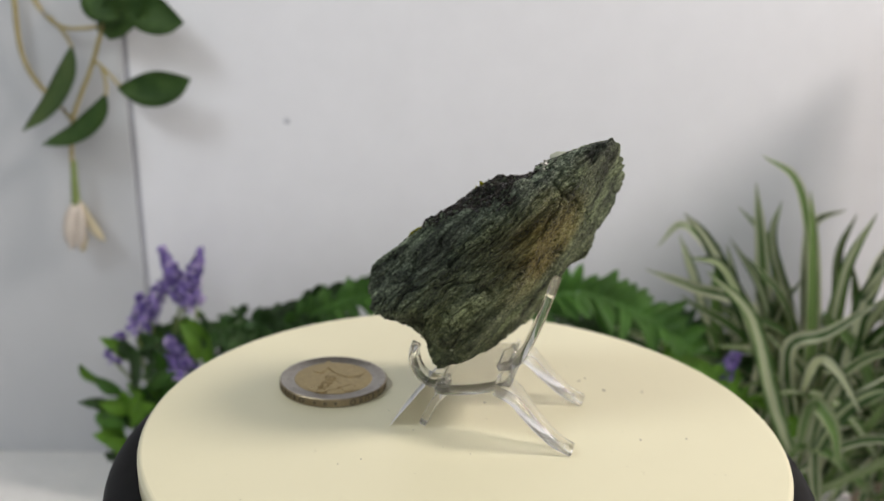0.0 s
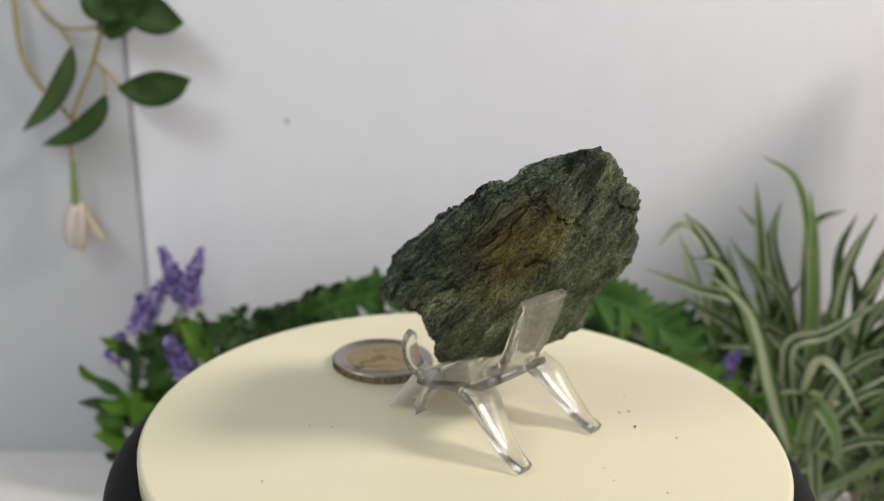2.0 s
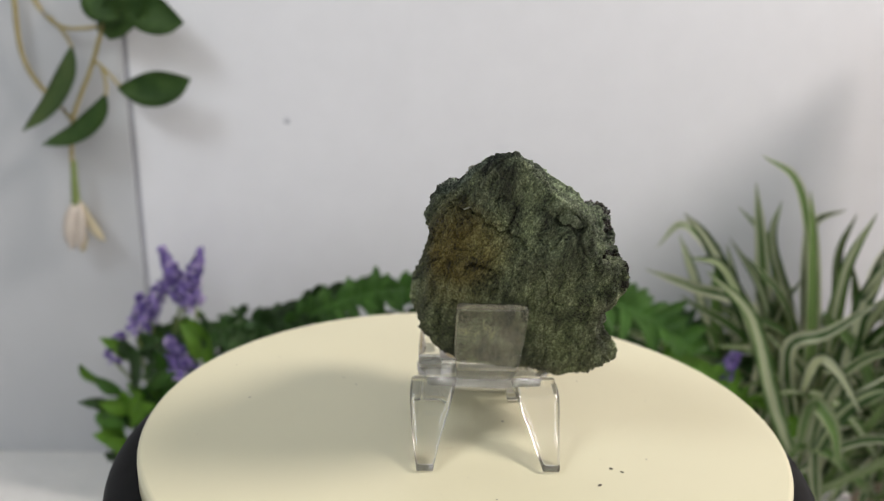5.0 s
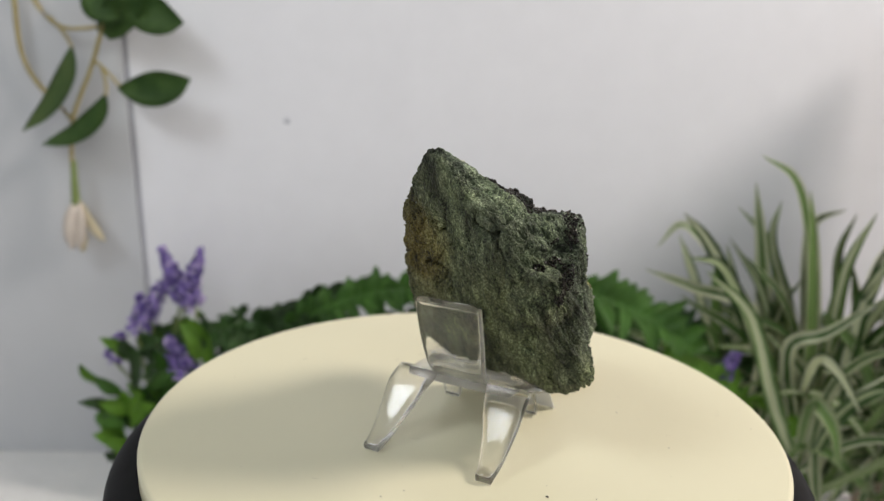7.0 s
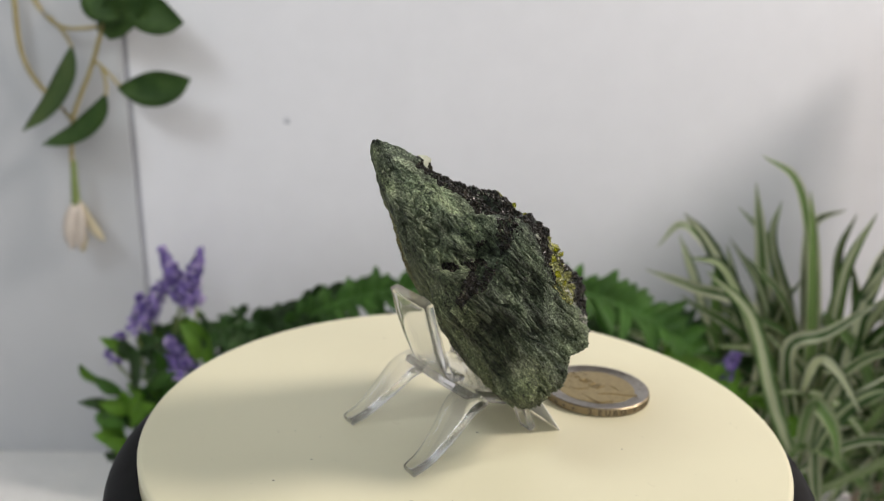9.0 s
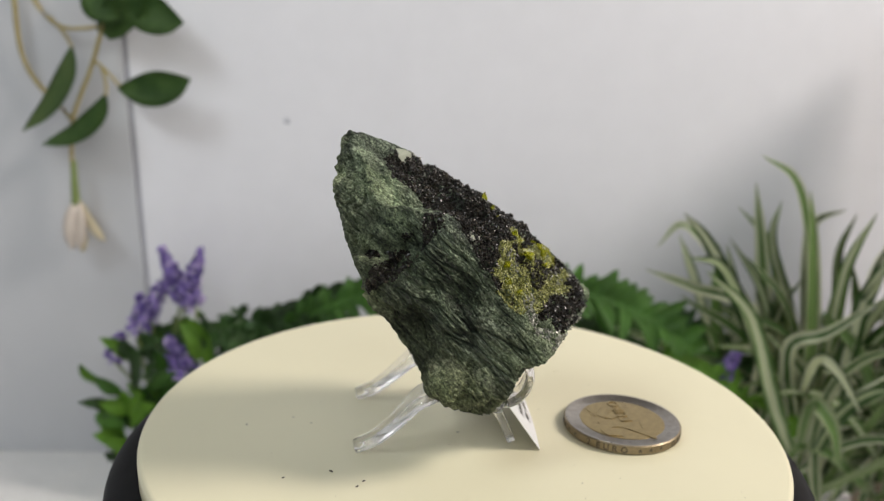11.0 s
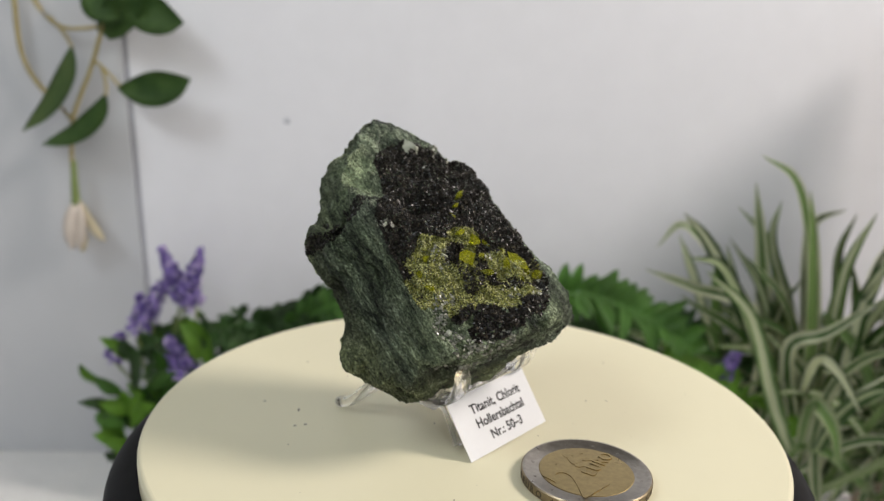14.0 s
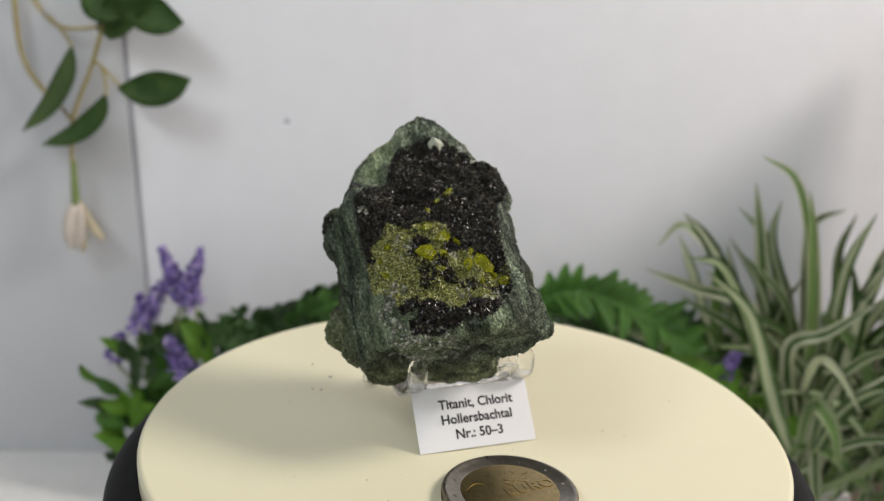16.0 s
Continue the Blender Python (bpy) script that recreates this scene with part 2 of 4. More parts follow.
M_SCHIST = schist()
M_LILAC = grains("violet_floret", [(0.0, (0.05, 0.035, 0.14)), (0.5, (0.16, 0.115, 0.36)), (0.85, (0.32, 0.24, 0.54)), (1.0, (0.58, 0.5, 0.68))], 0.7, 0.3)
M_DARK = grains("dark_chlorite", [(0.0, (0.003, 0.003, 0.003)), (0.6, (0.008, 0.0065, 0.0045)), (0.9, (0.018, 0.014, 0.010)), (1.0, (0.10, 0.085, 0.06))], 0.3, 0.26)
M_OLIVE = grains("olive_titanite_grains", [(0.0, (0.02, 0.019, 0.006)), (0.3, (0.115, 0.122, 0.024)), (0.75, (0.30, 0.31, 0.075)), (1.0, (0.54, 0.545, 0.28))], 0.4, 0.4)
M_QUARTZ = grains("white_albite", [(0.0, (0.10, 0.11, 0.085)), (0.6, (0.25, 0.255, 0.21)), (1.0, (0.52, 0.52, 0.45))], 0.28, 0.5, 0.2)
M_ALBITE = grains("pale_albite", [(0.0, (0.30, 0.34, 0.24)), (1.0, (0.55, 0.56, 0.46))], 0.35, 0.5)
M_TITANITE = grains("yellow_green_titanite", [(0.0, (0.50, 0.53, 0.012)), (1.0, (0.74, 0.76, 0.06))], 0.03, 0.8, 0.78)

# ---------------------------------------------------------------- setting
TABLE = -148.0


def room():
    """The plain room that closes the place; the table stands in it."""
    for name, b in (("floor", (-1500, -2700, -920, 1500, 1300, -900)), ("ceiling", (-1500, -2700, 1900, 1500, 1300, 1920)),
                    ("wall_north", (-1500, 1300, -900, 1500, 1320, 1900)), ("wall_south", (-1500, -2720, -900, 1500, -2700, 1900)),
                    ("wall_east", (1500, -2700, -900, 1520, 1300, 1900)), ("wall_west", (-1520, -2700, -900, -1500, 1300, 1900))):
        tagged(part(name, box_bm(*b), M_ROOM), "plain painted " + name.split("_")[0] + " of the room", name.split("_")[0], kind="structure")


def tabletop():
    t = thing("table", "table covered with a white cloth", "table")
    part("tabletop", box_bm(-600, -350, TABLE - 30, 600, 420, TABLE, 4), M_CLOTH, t)
    for x in (-560, 560):
        for y in (-310, 380):
            part("leg", box_bm(x - 25, y - 25, -900, x + 25, y + 25, TABLE - 29, 3), M_PLINTH, t)


def leaning(bm):
    """The joint leans: edges near it lie further out towards the top."""
    for v in bm.verts:
        if abs(v.co.x) < 10:
            v.co.x -= 0.039 * (v.co.z - 118)
    return bm


def boards():
    """Two white boards that stand behind the plants, with a dark joint between them."""
    turn = math.degrees(math.atan2(20, 451))
    right = thing("backdrop_board", "large white backdrop board with a faint smudge", "board", "backdrop boards", (-169, 233, TABLE))
    right.rotation_euler = (0, 0, radians(turn))
    part("panel", leaning(box_bm(1.3, 0, 0, 640, 8, 420, 0.6)), M_WALL, right)
    bm = bmesh.new()
    bmesh.ops.create_circle(bm, cap_ends=True, segments=14, radius=1.5)
    bmesh.ops.rotate(bm, verts=bm.verts, matrix=Matrix.Rotation(radians(90), 3, "X"))
    bmesh.ops.translate(bm, verts=bm.verts, vec=(74, -0.15, 184))
    part("smudge", bm, plain("grey_smudge", (0.45, 0.47, 0.52), 0.8), right, "faint grey smudge")
    left = thing("backdrop_board", "white backdrop board standing at the joint", "board", "backdrop boards", (-169, 233, TABLE))
    left.rotation_euler = (0, 0, radians(turn + 2.5))
    part("panel", leaning(box_bm(-420, 0.5, 0, -1.3, 8.5, 420, 0.6)), M_WALL_SHADED, left)
    side = thing("side_board", "tan wooden board standing beside the spider plant", "board", "", (203, 228, -58)[:2] + (TABLE,))
    part("panel", box_bm(0, -60, 0, 9, 0, 250, 0.8), plain("tan_wood", (0.42, 0.33, 0.23), 0.6, vary=0.2, scale=90), side)
    strip = thing("joint_strip", "grey joint strip between two white boards", "strip", "", (-169, 233, TABLE))
    part("strip", leaning(box_bm(-1.0, 1.2, 0, 1.0, 7, 420)), M_GAP, strip)


def turntable():
    """The still black base and its plinth."""
    p = thing("plinth", "plain white plinth on the table", "plinth")
    part("block", box_bm(-72, -72, TABLE, 72, 72, -46, 2), M_PLINTH, p)
    b = thing("rotary_stand", "black plastic body of a motorised rotary stand", "rotary stand", "", (-0.7, 0.4, 0))
    prof = [(0, -46), (74.2, -46), (76.7, -44), (77.7, -20), (77.4, -11)]
    prof += [(72.4 + 5.0 * math.cos(a), -11 + 5.0 * math.sin(a)) for a in np.linspace(0, math.pi / 2, 8)] + [(60, -6.2), (0, -6.2)]
    part("body", lathe_bm(prof, 160), M_BLACK, b, smooth=True)


def platter():
    d = thing("turntable_platter", "round cream laminate turntable platter with specks", "platter")
    curve = [(69.3 + 1.1 * math.cos(a), -1.2 + 1.2 * math.sin(a)) for a in np.linspace(0.2, math.pi / 2, 6)]
    for name, prof in (("edge_band", [(0, -5.6), (69.3, -5.6), (70.3, -4.8), (70.4, -1.5)] + curve), ("top_sheet", [curve[-1], (60, 0), (30, 0), (0, 0)])):
        part(name, lathe_bm(prof, 192), M_DISC, d, smooth=name == "edge_band")
    return d


def crumbs():
    """Small bits of rock strewn over the platter."""
    rng = random.Random(5)
    c = thing("rock_crumbs", "tiny dark rock crumbs strewn on the platter", "crumbs")
    c["kind"] = "stuff"
    spots = [(-25.2, -24.8, 0.3), (-20.9, -22.3, 0.35), (28, 22.9, 0.6), (33.6, 18, 0.7), (43, 18.4, 0.5), (48.5, -5.3, 0.45), (34.8, -3.5, 0.3),
             (-17.7, 0.4, 0.22), (-11.4, -8.5, 0.25), (-0.5, -5.1, 0.22), (38.2, -7, 0.35), (-13.7, 32.7, 0.3), (29.6, 24.6, 0.6), (25.7, 32, 0.3),
             (-17.3, -47.6, 0.4), (4.2, 7.3, 0.45)]
    for _ in range(45):
        a, r = rng.uniform(0, 6.28), 66 * math.sqrt(rng.random())
        spots.append((r * math.cos(a), r * math.sin(a), rng.choice((0.12, 0.15, 0.2))))
    bm = bmesh.new()
    for x, y, r in spots:
        r *= 0.62
        made = bmesh.ops.create_icosphere(bm, subdivisions=1, radius=r)["verts"]
        st = rng.uniform(0.6, 1.6)
        a = rng.uniform(0, 3.1)
        for v in made:
            p = v.co * rng.uniform(0.75, 1.25)
            p = Vector((p.x * st, p.y / st, abs(p.z) * 0.5))
            p.rotate(Euler((0, 0, a)))
            v.co = p + Vector((x, y, 0.02))
    part("crumb", bm, M_CRUMB, c)
    for x, y in ((-31.0, -21.0), (36.0, -22.0), (-6.0, 44.0)):
        pts = [(x + 0.5 * math.sin(k * 0.8), y + 0.35 * k, 0.04) for k in range(5)]
        part("fibre", tube_bm(pts, 0.022, 0.015, 16, 5), M_FIBRE, c)
    return c


# ---------------------------------------------------------------- the specimen
CENTRE = Vector((4.7, 7.4, 35.6))
E_N = Vector((-0.6, 0.48, 0.64))
E_U = Vector((0.6913, -0.0916, 0.7168))
E_V = E_U.cross(E_N)
# cleavage faces: bearing, rise, distance from the centre in mm
FACES = [(-122.2, 21.2, 18.1), (118.4, 23.6, 16.4), (-17.7, -32.3, 13.8), (154, -45.1, 22.4), (140, 64, 16.4), (69.7, -15.5, 23.5),
         (-178.6, 56.9, 16.2), (-36, -19.1, 14.4), (58.7, 34.9, 24.3), (-117.9, -27.6, 23.3), (-30.4, -59.9, 18.2), (-102.7, 38.8, 23.3),
         (-137, 44.2, 18.1), (161.6, 49.2, 14.8), (-29.6, -30.7, 12.5), (85.2, 2.2, 18.2), (-85.2, 2.3, 20.1), (170, -29.5, 26.1),
         (-0.5, -13.3, 22.3), (70.1, 57.1, 24.2), (-68.6, 13.4, 24.8), (-42.3, 16.2, 30.7), (182.5, 10.1, 26.7), (95, 40, 41.8)]
# hollows broken out of it: centre from the specimen's centre and radius in mm
HOLLOWS = [(21, 28.5, -7.2, 15.7), (7.9, 30, -37.6, 21.3), (-29.5, -4, -33.9, 20.9), (-13, 18.7, -20.7, 8.2), (2.8, 35.6, 17.1, 16.3), (8.3, 8.2, 32.7, 16.5),
         (-34, 32.1, -14.8, 25.6), (-18.1, -13.5, -16.2, 8.5), (26.9, 2.3, 28, 7.3), (-3.1, -27, -11, 7.9), (-22.3, 15.2, 13.2, 16.2), (34.4, -3.7, 32, 11.8),
         (-0.2, 8.5, 23.2, 9.5), (-6.9, 19.4, -14.5, 1.9), (-30.6, -22.9, 49.3, 3.7), (-25.9, -15.2, 17, 16.4), (2, -4.7, 24.2, 7.4), (1.1, -31.3, -8, 12.1),
         (20.7, 21.1, 15.7, 10), (20.9, 10, 11.6, 4), (-2.7, 33.8, 1.6, 16.9), (10.9, 4.5, 12.3, 1.3), (11.2, 19.7, 3.7, 3.3), (5.9, 24.4, 2.2, 7.8),
         (-0.7, 19, -23.1, 4)]
# knobs that stand out
KNOBS = [(8.4, 16.9, -15.1, 4.3), (4, -14.7, 16, 4.9), (-0.9, 12.2, -20.8, 4.6), (-24.8, -11.6, -8.8, 2), (13.7, -0.6, 13.9, 7.8), (-2.5, 9.9, -21.2, 4),
         (-13.3, -5.5, -12.4, 5.1), (-9.9, 4.8, 0.5, 7.1), (0.8, -14.7, 12.7, 5.2), (18.4, 6.1, 10.3, 5.9), (0.1, 1.3, 15.8, -2.7), (-9.6, 8.6, 4.3, -3.4),
         (-15.7, -0.3, -16.2, -1.6), (1.6, 16.5, -16.6, 4.2), (-8.3, -8.5, -11.9, -7.2), (16.7, -1.8, 19.2, 4.5), (9.6, 9.8, -10.8, -4.1), (-0.6, -7.5, 5.2, 11.1),
         (3.3, -4.1, 16.4, 2.7), (1, -5.4, 3.6, 2), (12.4, 19, -12.2, 0.8), (-17.9, -4.4, -6.8, 7.8), (-21.4, 1.5, -10.4, 1.5), (-7.3, -5.4, -3.2, 2)]
# pointed spurs: tip from the specimen's centre, half angle in degrees
SPURS = [(12.8, -13.8, 24.1, 33.5), (-4.8, 0.6, -24.9, 46), (8.1, 17.1, -18.7, 50.4), (-6.2, 19.9, -17.3, 38.3), (2.4, 3, 19.5, 45.6), (-11.7, -20.7, -4.7, 45), (-28, -13.5, -9.6, 34), (25.2, 16.2, 4, 40)]


def specimen_shape(level=8):
    """Vertices along the specimen's own axes (u up its slope, v across, n out of the crystal face), faces and normals."""
    bm = bmesh.new()
    bmesh.ops.create_icosphere(bm, subdivisions=level, radius=1)
    d = np.array([v.co[:] for v in bm.verts])
    faces = [[v.index for v in f.verts] for f in bm.faces]
    bm.free()
    nrm = np.array([(math.cos(radians(e)) * math.cos(radians(a)), math.cos(radians(e)) * math.sin(radians(a)), math.sin(radians(e))) for a, e, _ in FACES])
    off = np.array([f[2] for f in FACES])
    axes = np.array([E_U[:], E_V[:], E_N[:]])
    # stretch the sampling along the long axes
    d = (d * np.array([1.35, 1.0, 0.8])) @ axes
    d /= np.linalg.norm(d, axis=1)[:, None]
    k = d @ nrm.T
    reach = np.where(k > 0.02, off / np.maximum(k, 0.02), 1e3)
    sharp = 2.6
    r = -np.log(np.exp(-np.minimum(reach, 90) * sharp).sum(1)) / sharp
    for x, y, z, rad in HOLLOWS:
        c = np.array([x, y, z])
        b = d @ c
        disc = b * b - (c @ c - rad * rad)
        hit = np.where(disc > 0, b - np.sqrt(np.maximum(disc, 0)), 1e3)
        hit = np.where(hit > 2, hit, 1e3)
        r = np.minimum(r, hit)
    for x, y, z, rad in KNOBS:
        c = np.array([x, y, z])
        b = d @ c
        disc = b * b - (c @ c - rad * rad)
        r = np.maximum(r, np.where((disc > 0) & (b > 0), b + np.sqrt(np.maximum(disc, 0)), 0))
    for x, y, z, beta in SPURS:
        c = np.array([x, y, z])
        ra = np.linalg.norm(c)
        phi = np.sqrt(np.arccos(np.clip(d @ c / ra, -1, 1)) ** 2 + 0.0025)
        r = np.where(phi < 0.3, np.maximum(r, ra * math.sin(radians(beta)) / np.sin(radians(beta) + phi)), r)
    tri = np.array(faces)
    # wear rounds the breaks a little
    ends, other = tri[:, [0, 1, 2]].ravel(), tri[:, [1, 2, 0]].ravel()
    count = np.bincount(ends, minlength=len(r))
    for _ in range(14):
        r = 0.5 * r + 0.5 * np.bincount(ends, r[other], len(r)) / count
    p = d * r[:, None]
    loc = p @ axes.T
    fn = np.cross(loc[tri[:, 1]] - loc[tri[:, 0]], loc[tri[:, 2]] - loc[tri[:, 0]])
    vn = np.zeros_like(loc)
    for i in range(3):
        np.add.at(vn, tri[:, i], fn)
    vn /= np.linalg.norm(vn, axis=1)[:, None] + 1e-9
    inside = (vn[:, 2] > 0.15) & (loc[:, 2] > 0) & zone(loc[:, 0], loc[:, 1])
    flank = np.clip(1.4 * np.abs(vn[:, 1]) - 0.2, 0, 1) * (vn[:, 2] < 0.5)
    rise = np.zeros(len(loc))
    for i, q in enumerate(loc):
        u, v, n = q
        lay = noise.fractal(Vector((u * 0.07, v * 0.24, n * 0.33)), 0.9, 2.1, 4)
        lump = noise.noise(Vector((u * 0.12 + 7, v * 0.12, n * 0.12)))
        fine = noise.fractal(Vector((u * 0.6, v * 1.1, n * 1.2)) + Vector((3, 9, 1)), 0.6, 2.1, 4)
        h = 0.5 * lay + 0.45 * lump + 0.3 * fine
        # narrow grooves along the foliation
        groove = 1 - abs(noise.noise(Vector((u * 0.09, v * 0.35 + 5, n * 0.5))))
        if groove > 0.9:
            h -= (groove - 0.9) * 13 * (0.35 + 0.65 * flank[i])
        # broken ledges of the layers on the flanks
        if flank[i] > 0:
            s = n / 1.9 + v * 0.05 + 1.2 * lay + 0.5 * lump
            saw = s - math.floor(s)
            h += 0.9 * flank[i] * (saw - 0.5 if saw < 0.86 else (1 - saw) * 5.14 - 0.36)
        # the dark cleft across the flank
        ku, kn = u - 17.2 - 0.5 * math.sin(n * 0.5), n - 3.0
        if v < -10 and abs(kn) < 9:
            h -= 2.8 * math.exp(-(ku / 1.6) ** 2) * max(0.0, 1 - abs(kn) / 9)
        if inside[i]:
            low = 1.0 if yellow_edge(v) - u > 0 else 0.0
            h += 0.8 * noise.noise(q * 0.3) + 0.9 * noise.noise(q * 0.7) + 0.35 * noise.noise(q * 1.6) - 0.7 * low
        # the long dark crack and two short ones on the back
        if n < 0 and -10 < v < 17:
            way = u - (22.1 + 0.13 * v + 0.5 * math.sin(v * 0.8) + 0.35 * math.sin(v * 2.3))
            h -= 1.5 * math.exp(-(way / 0.27) ** 2) * max(0.0, min(1.0, (v + 3) / 7))
            if 3 < v < 9:
                h -= 1.3 * math.exp(-((u - 13.4 + 0.9 * max(0, v - 7)) / 0.3) ** 2)
            if -10 < v < -4:
                h -= 1.6 * math.exp(-((u - 29.0 + 0.3 * math.sin(v * 2)) / 0.45) ** 2)
        rise[i] = h
    out = loc + vn * (rise - np.median(rise) - 0.3 - 0.35 * inside)[:, None]
    return out, faces, vn


def zone(u, v):
    """Where the crystals grow on the open face."""
    lo = np.interp(u, (-21.5, -18.3, -13.3, -6.7, 5.5, 12.7, 15.5, 17, 25.8, 31), (-1, -8.7, -13.4, -13.6, -13.4, -12.6, -10, -5.7, -1.7, 3))
    hi = np.interp(u, (-21.5, -14.9, -6.2, 5.6, 11, 16.2, 22.8, 31), (6, 12.9, 13.6, 16, 20.2, 20, 12.9, 6.9))
    return (v > lo) & (v < hi)


def yellow_edge(v):
    """How far up the face the yellow crystals reach."""
    return np.interp(v, (-12, -3, -1, 2.6, 5, 9, 14), (3, 3.2, 3.7, 1.6, -0.3, -5.7, -9))


def crystals(rng, points, normals, lo, hi, squash=0.7):
    """Many small pointed crystals on the given spots."""
    base = np.array([(1, 0, 0), (0, 1, 0), (-1, 0, 0), (0, -1, 0), (0, 0, 1), (0, 0, -1)], float)
    tri = [(0, 1, 4), (1, 2, 4), (2, 3, 4), (3, 0, 4), (1, 0, 5), (2, 1, 5), (3, 2, 5), (0, 3, 5)]
    verts, faces = [], []
    for p, n in zip(points, normals):
        q, _ = np.linalg.qr(rng.normal(size=(3, 3)))
        s = rng.uniform(lo, hi) * np.array([1, rng.uniform(0.6, 1.1), rng.uniform(squash, 1.3)])
        at = len(verts)
        verts.extend((base * s) @ q.T + p + n * rng.uniform(0.0, 0.45) * hi)
        faces.extend([tuple(a + at for a in t) for t in tri])
    return verts, faces


def wedge_bm(length, width, thick, seed):
    """A flattened wedge-shaped crystal with bevelled faces."""
    rng = random.Random(seed)
    bm = bmesh.new()
    for x, y, z in ((-1, 0.1, 0), (1, -0.1, 0.1), (-0.35, 0.85, 0.1), (0.4, 0.8, -0.1), (0.45, -0.85, 0.05), (-0.5, -0.7, -0.1), (-0.25, 0.1, 0.7), (0.4, -0.05, 0.6), (0, 0, -0.6)):
        bm.verts.new((x * length / 2 * rng.uniform(0.75, 1.15), y * width / 2 * rng.uniform(0.75, 1.15), z * thick * rng.uniform(0.7, 1.2)))
    bmesh.ops.convex_hull(bm, input=bm.verts[:])
    return bm


def specimen():
    s = thing("mineral_specimen", "grey-green schist specimen with dark crust and yellow-green crystals", "mineral")
    m = Matrix((E_U, E_V, E_N)).transposed().to_4x4()
    m.translation = CENTRE * MM
    verts, faces, vn = specimen_shape()
    raw("host_rock", verts, faces, M_SCHIST, s, "grey-green foliated schist with an ochre stain", m, smooth=True)
    rng = np.random.default_rng(3)
    tri = np.array(faces)
    a, b, c = verts[tri[:, 0]], verts[tri[:, 1]], verts[tri[:, 2]]
    fn = np.cross(b - a, c - a)
    area = np.linalg.norm(fn, axis=1) / 2
    fn = fn / (2 * area[:, None] + 1e-9)
    mid = (a + b + c) / 3

    def scatter(count, keep):
        w = area * keep
        pick = rng.choice(len(w), count, p=w / w.sum())
        t = rng.random((count, 2))
        t = np.where(t.sum(1, keepdims=True) > 1, 1 - t, t)
        return a[pick] + (b - a)[pick] * t[:, :1] + (c - a)[pick] * t[:, 1:], fn[pick]

    patch = np.array([noise.noise(Vector(p * 0.22)) for p in mid])
    u, w = mid[:, 0], mid[:, 1]
    face = (fn[:, 2] > 0.1) & (mid[:, 2] > 0) & (u > -20 + 2 * patch) & (u < 28.3 + 2 * patch) & zone(u, w)
    low_edge = np.interp(w, (-12.7, -9, -4.4, -1.3, 2.3, 8, 13), (-8.6, -11.9, -12.5, -14.5, -17, -17.5, -15)) + 2.5 * patch
    yellow = face & (u < yellow_edge(w) + 3.5 * patch) & (u > low_edge)
    cleft = (np.abs(u - 17.2 - 2.5 * patch) < 1.4) & (w < -10.5) & (mid[:, 2] > -5) & (mid[:, 2] < 12) & (patch > -0.4)
    v, f = crystals(rng, *scatter(22000, face & ~yellow & (u > low_edge)), 0.12, 0.36)
    tagged(raw("dark_crust", v, f, M_DARK, s, "glittering brown-black crystal crust", m), kind="stuff")
    # these black grains also paint the shadow that lies in the cleft
    v, f = crystals(rng, *scatter(1500, cleft), 0.14, 0.34)
    tagged(raw("dark_crust", v, f, M_DARK, s, "black crystal crust in a cleft, standing in for its shadow too", m), kind="stuff")
    v, f = crystals(rng, *scatter(5200, face & (u < yellow_edge(w)) & (yellow & (patch < -0.12) | ~yellow & (patch > -0.35) & (w > -8.5))), 0.14, 0.46)
    tagged(raw("dark_crust", v, f, M_DARK, s, "brown-black crystal crust below the yellow grains", m), kind="stuff")
    v, f = crystals(rng, *scatter(17000, yellow & (patch > -0.25)), 0.1, 0.3)
    tagged(raw("olive_crust", v, f, M_OLIVE, s, "olive-yellow granular crystal crust", m), kind="stuff")
    white = np.zeros(len(mid), bool)
    for wu, wv, wr in ((-0.8, -4.5, 2.0), (-16.2, 10.3, 2.6), (-13.0, 11.8, 1.8), (-11.5, -12.0, 1.9), (-15.0, -11.0, 2.0), (-17.7, -10.5, 2.0), (-19.6, -6.8, 1.8), (-20.4, -2.5, 1.5), (-19.5, 3.0, 1.4),
                       (10.1, -11.6, 0.9), (22.8, 12.5, 1.6), (-12.5, 4.0, 1.6), (-4.5, 3.5, 1.3), (20.0, 8.0, 0.8), (14.5, 6.0, 0.9), (-9.0, -9.5, 1.3)):
        white |= ((u - wu) ** 2 + (w - wv) ** 2 < (wr * (1 + 1.2 * patch)) ** 2) & (fn[:, 2] > -0.1) & (mid[:, 2] > 2)
    v, f = crystals(rng, *scatter(700, white), 0.18, 0.55, 0.35)
    tagged(raw("white_grain_crust", v, f, M_QUARTZ, s, "white albite grains", m), kind="stuff")
    for k, (cu, cv, length, width) in enumerate(((-3.5, -1.4, 5.0, 3.8), (-8.4, 9.1, 6.8, 4.3), (-0.5, 2.7, 5.2, 4.2), (-13.0, 12.0, 3.0, 2.4), (5.5, 1.3, 2.2, 1.6), (9.3, 6.3, 3.2, 1.6),
                                                 (-8.1, 0.4, 3.0, 1.8), (-8.2, 5.8, 3.4, 2.4), (1.6, 0.2, 2.6, 1.8), (-2.5, 5.2, 3.0, 2.0), (-5.5, 7.0, 2.4, 1.8), (-4.6, 1.6, 2.2, 1.6), (-12.0, 7.5, 2.2, 1.6),
                                                 (0.5, -8.5, 2.2, 1.6), (-5.0, -10.5, 2.4, 1.6), (-1.5, -10.8, 2.0, 1.4), (7.4, 3.6, 1.8, 1.2), (-11.0, 10.2, 2.6, 1.8))):
        near = np.where(face, (u - cu) ** 2 + (w - cv) ** 2, 1e9).argmin()
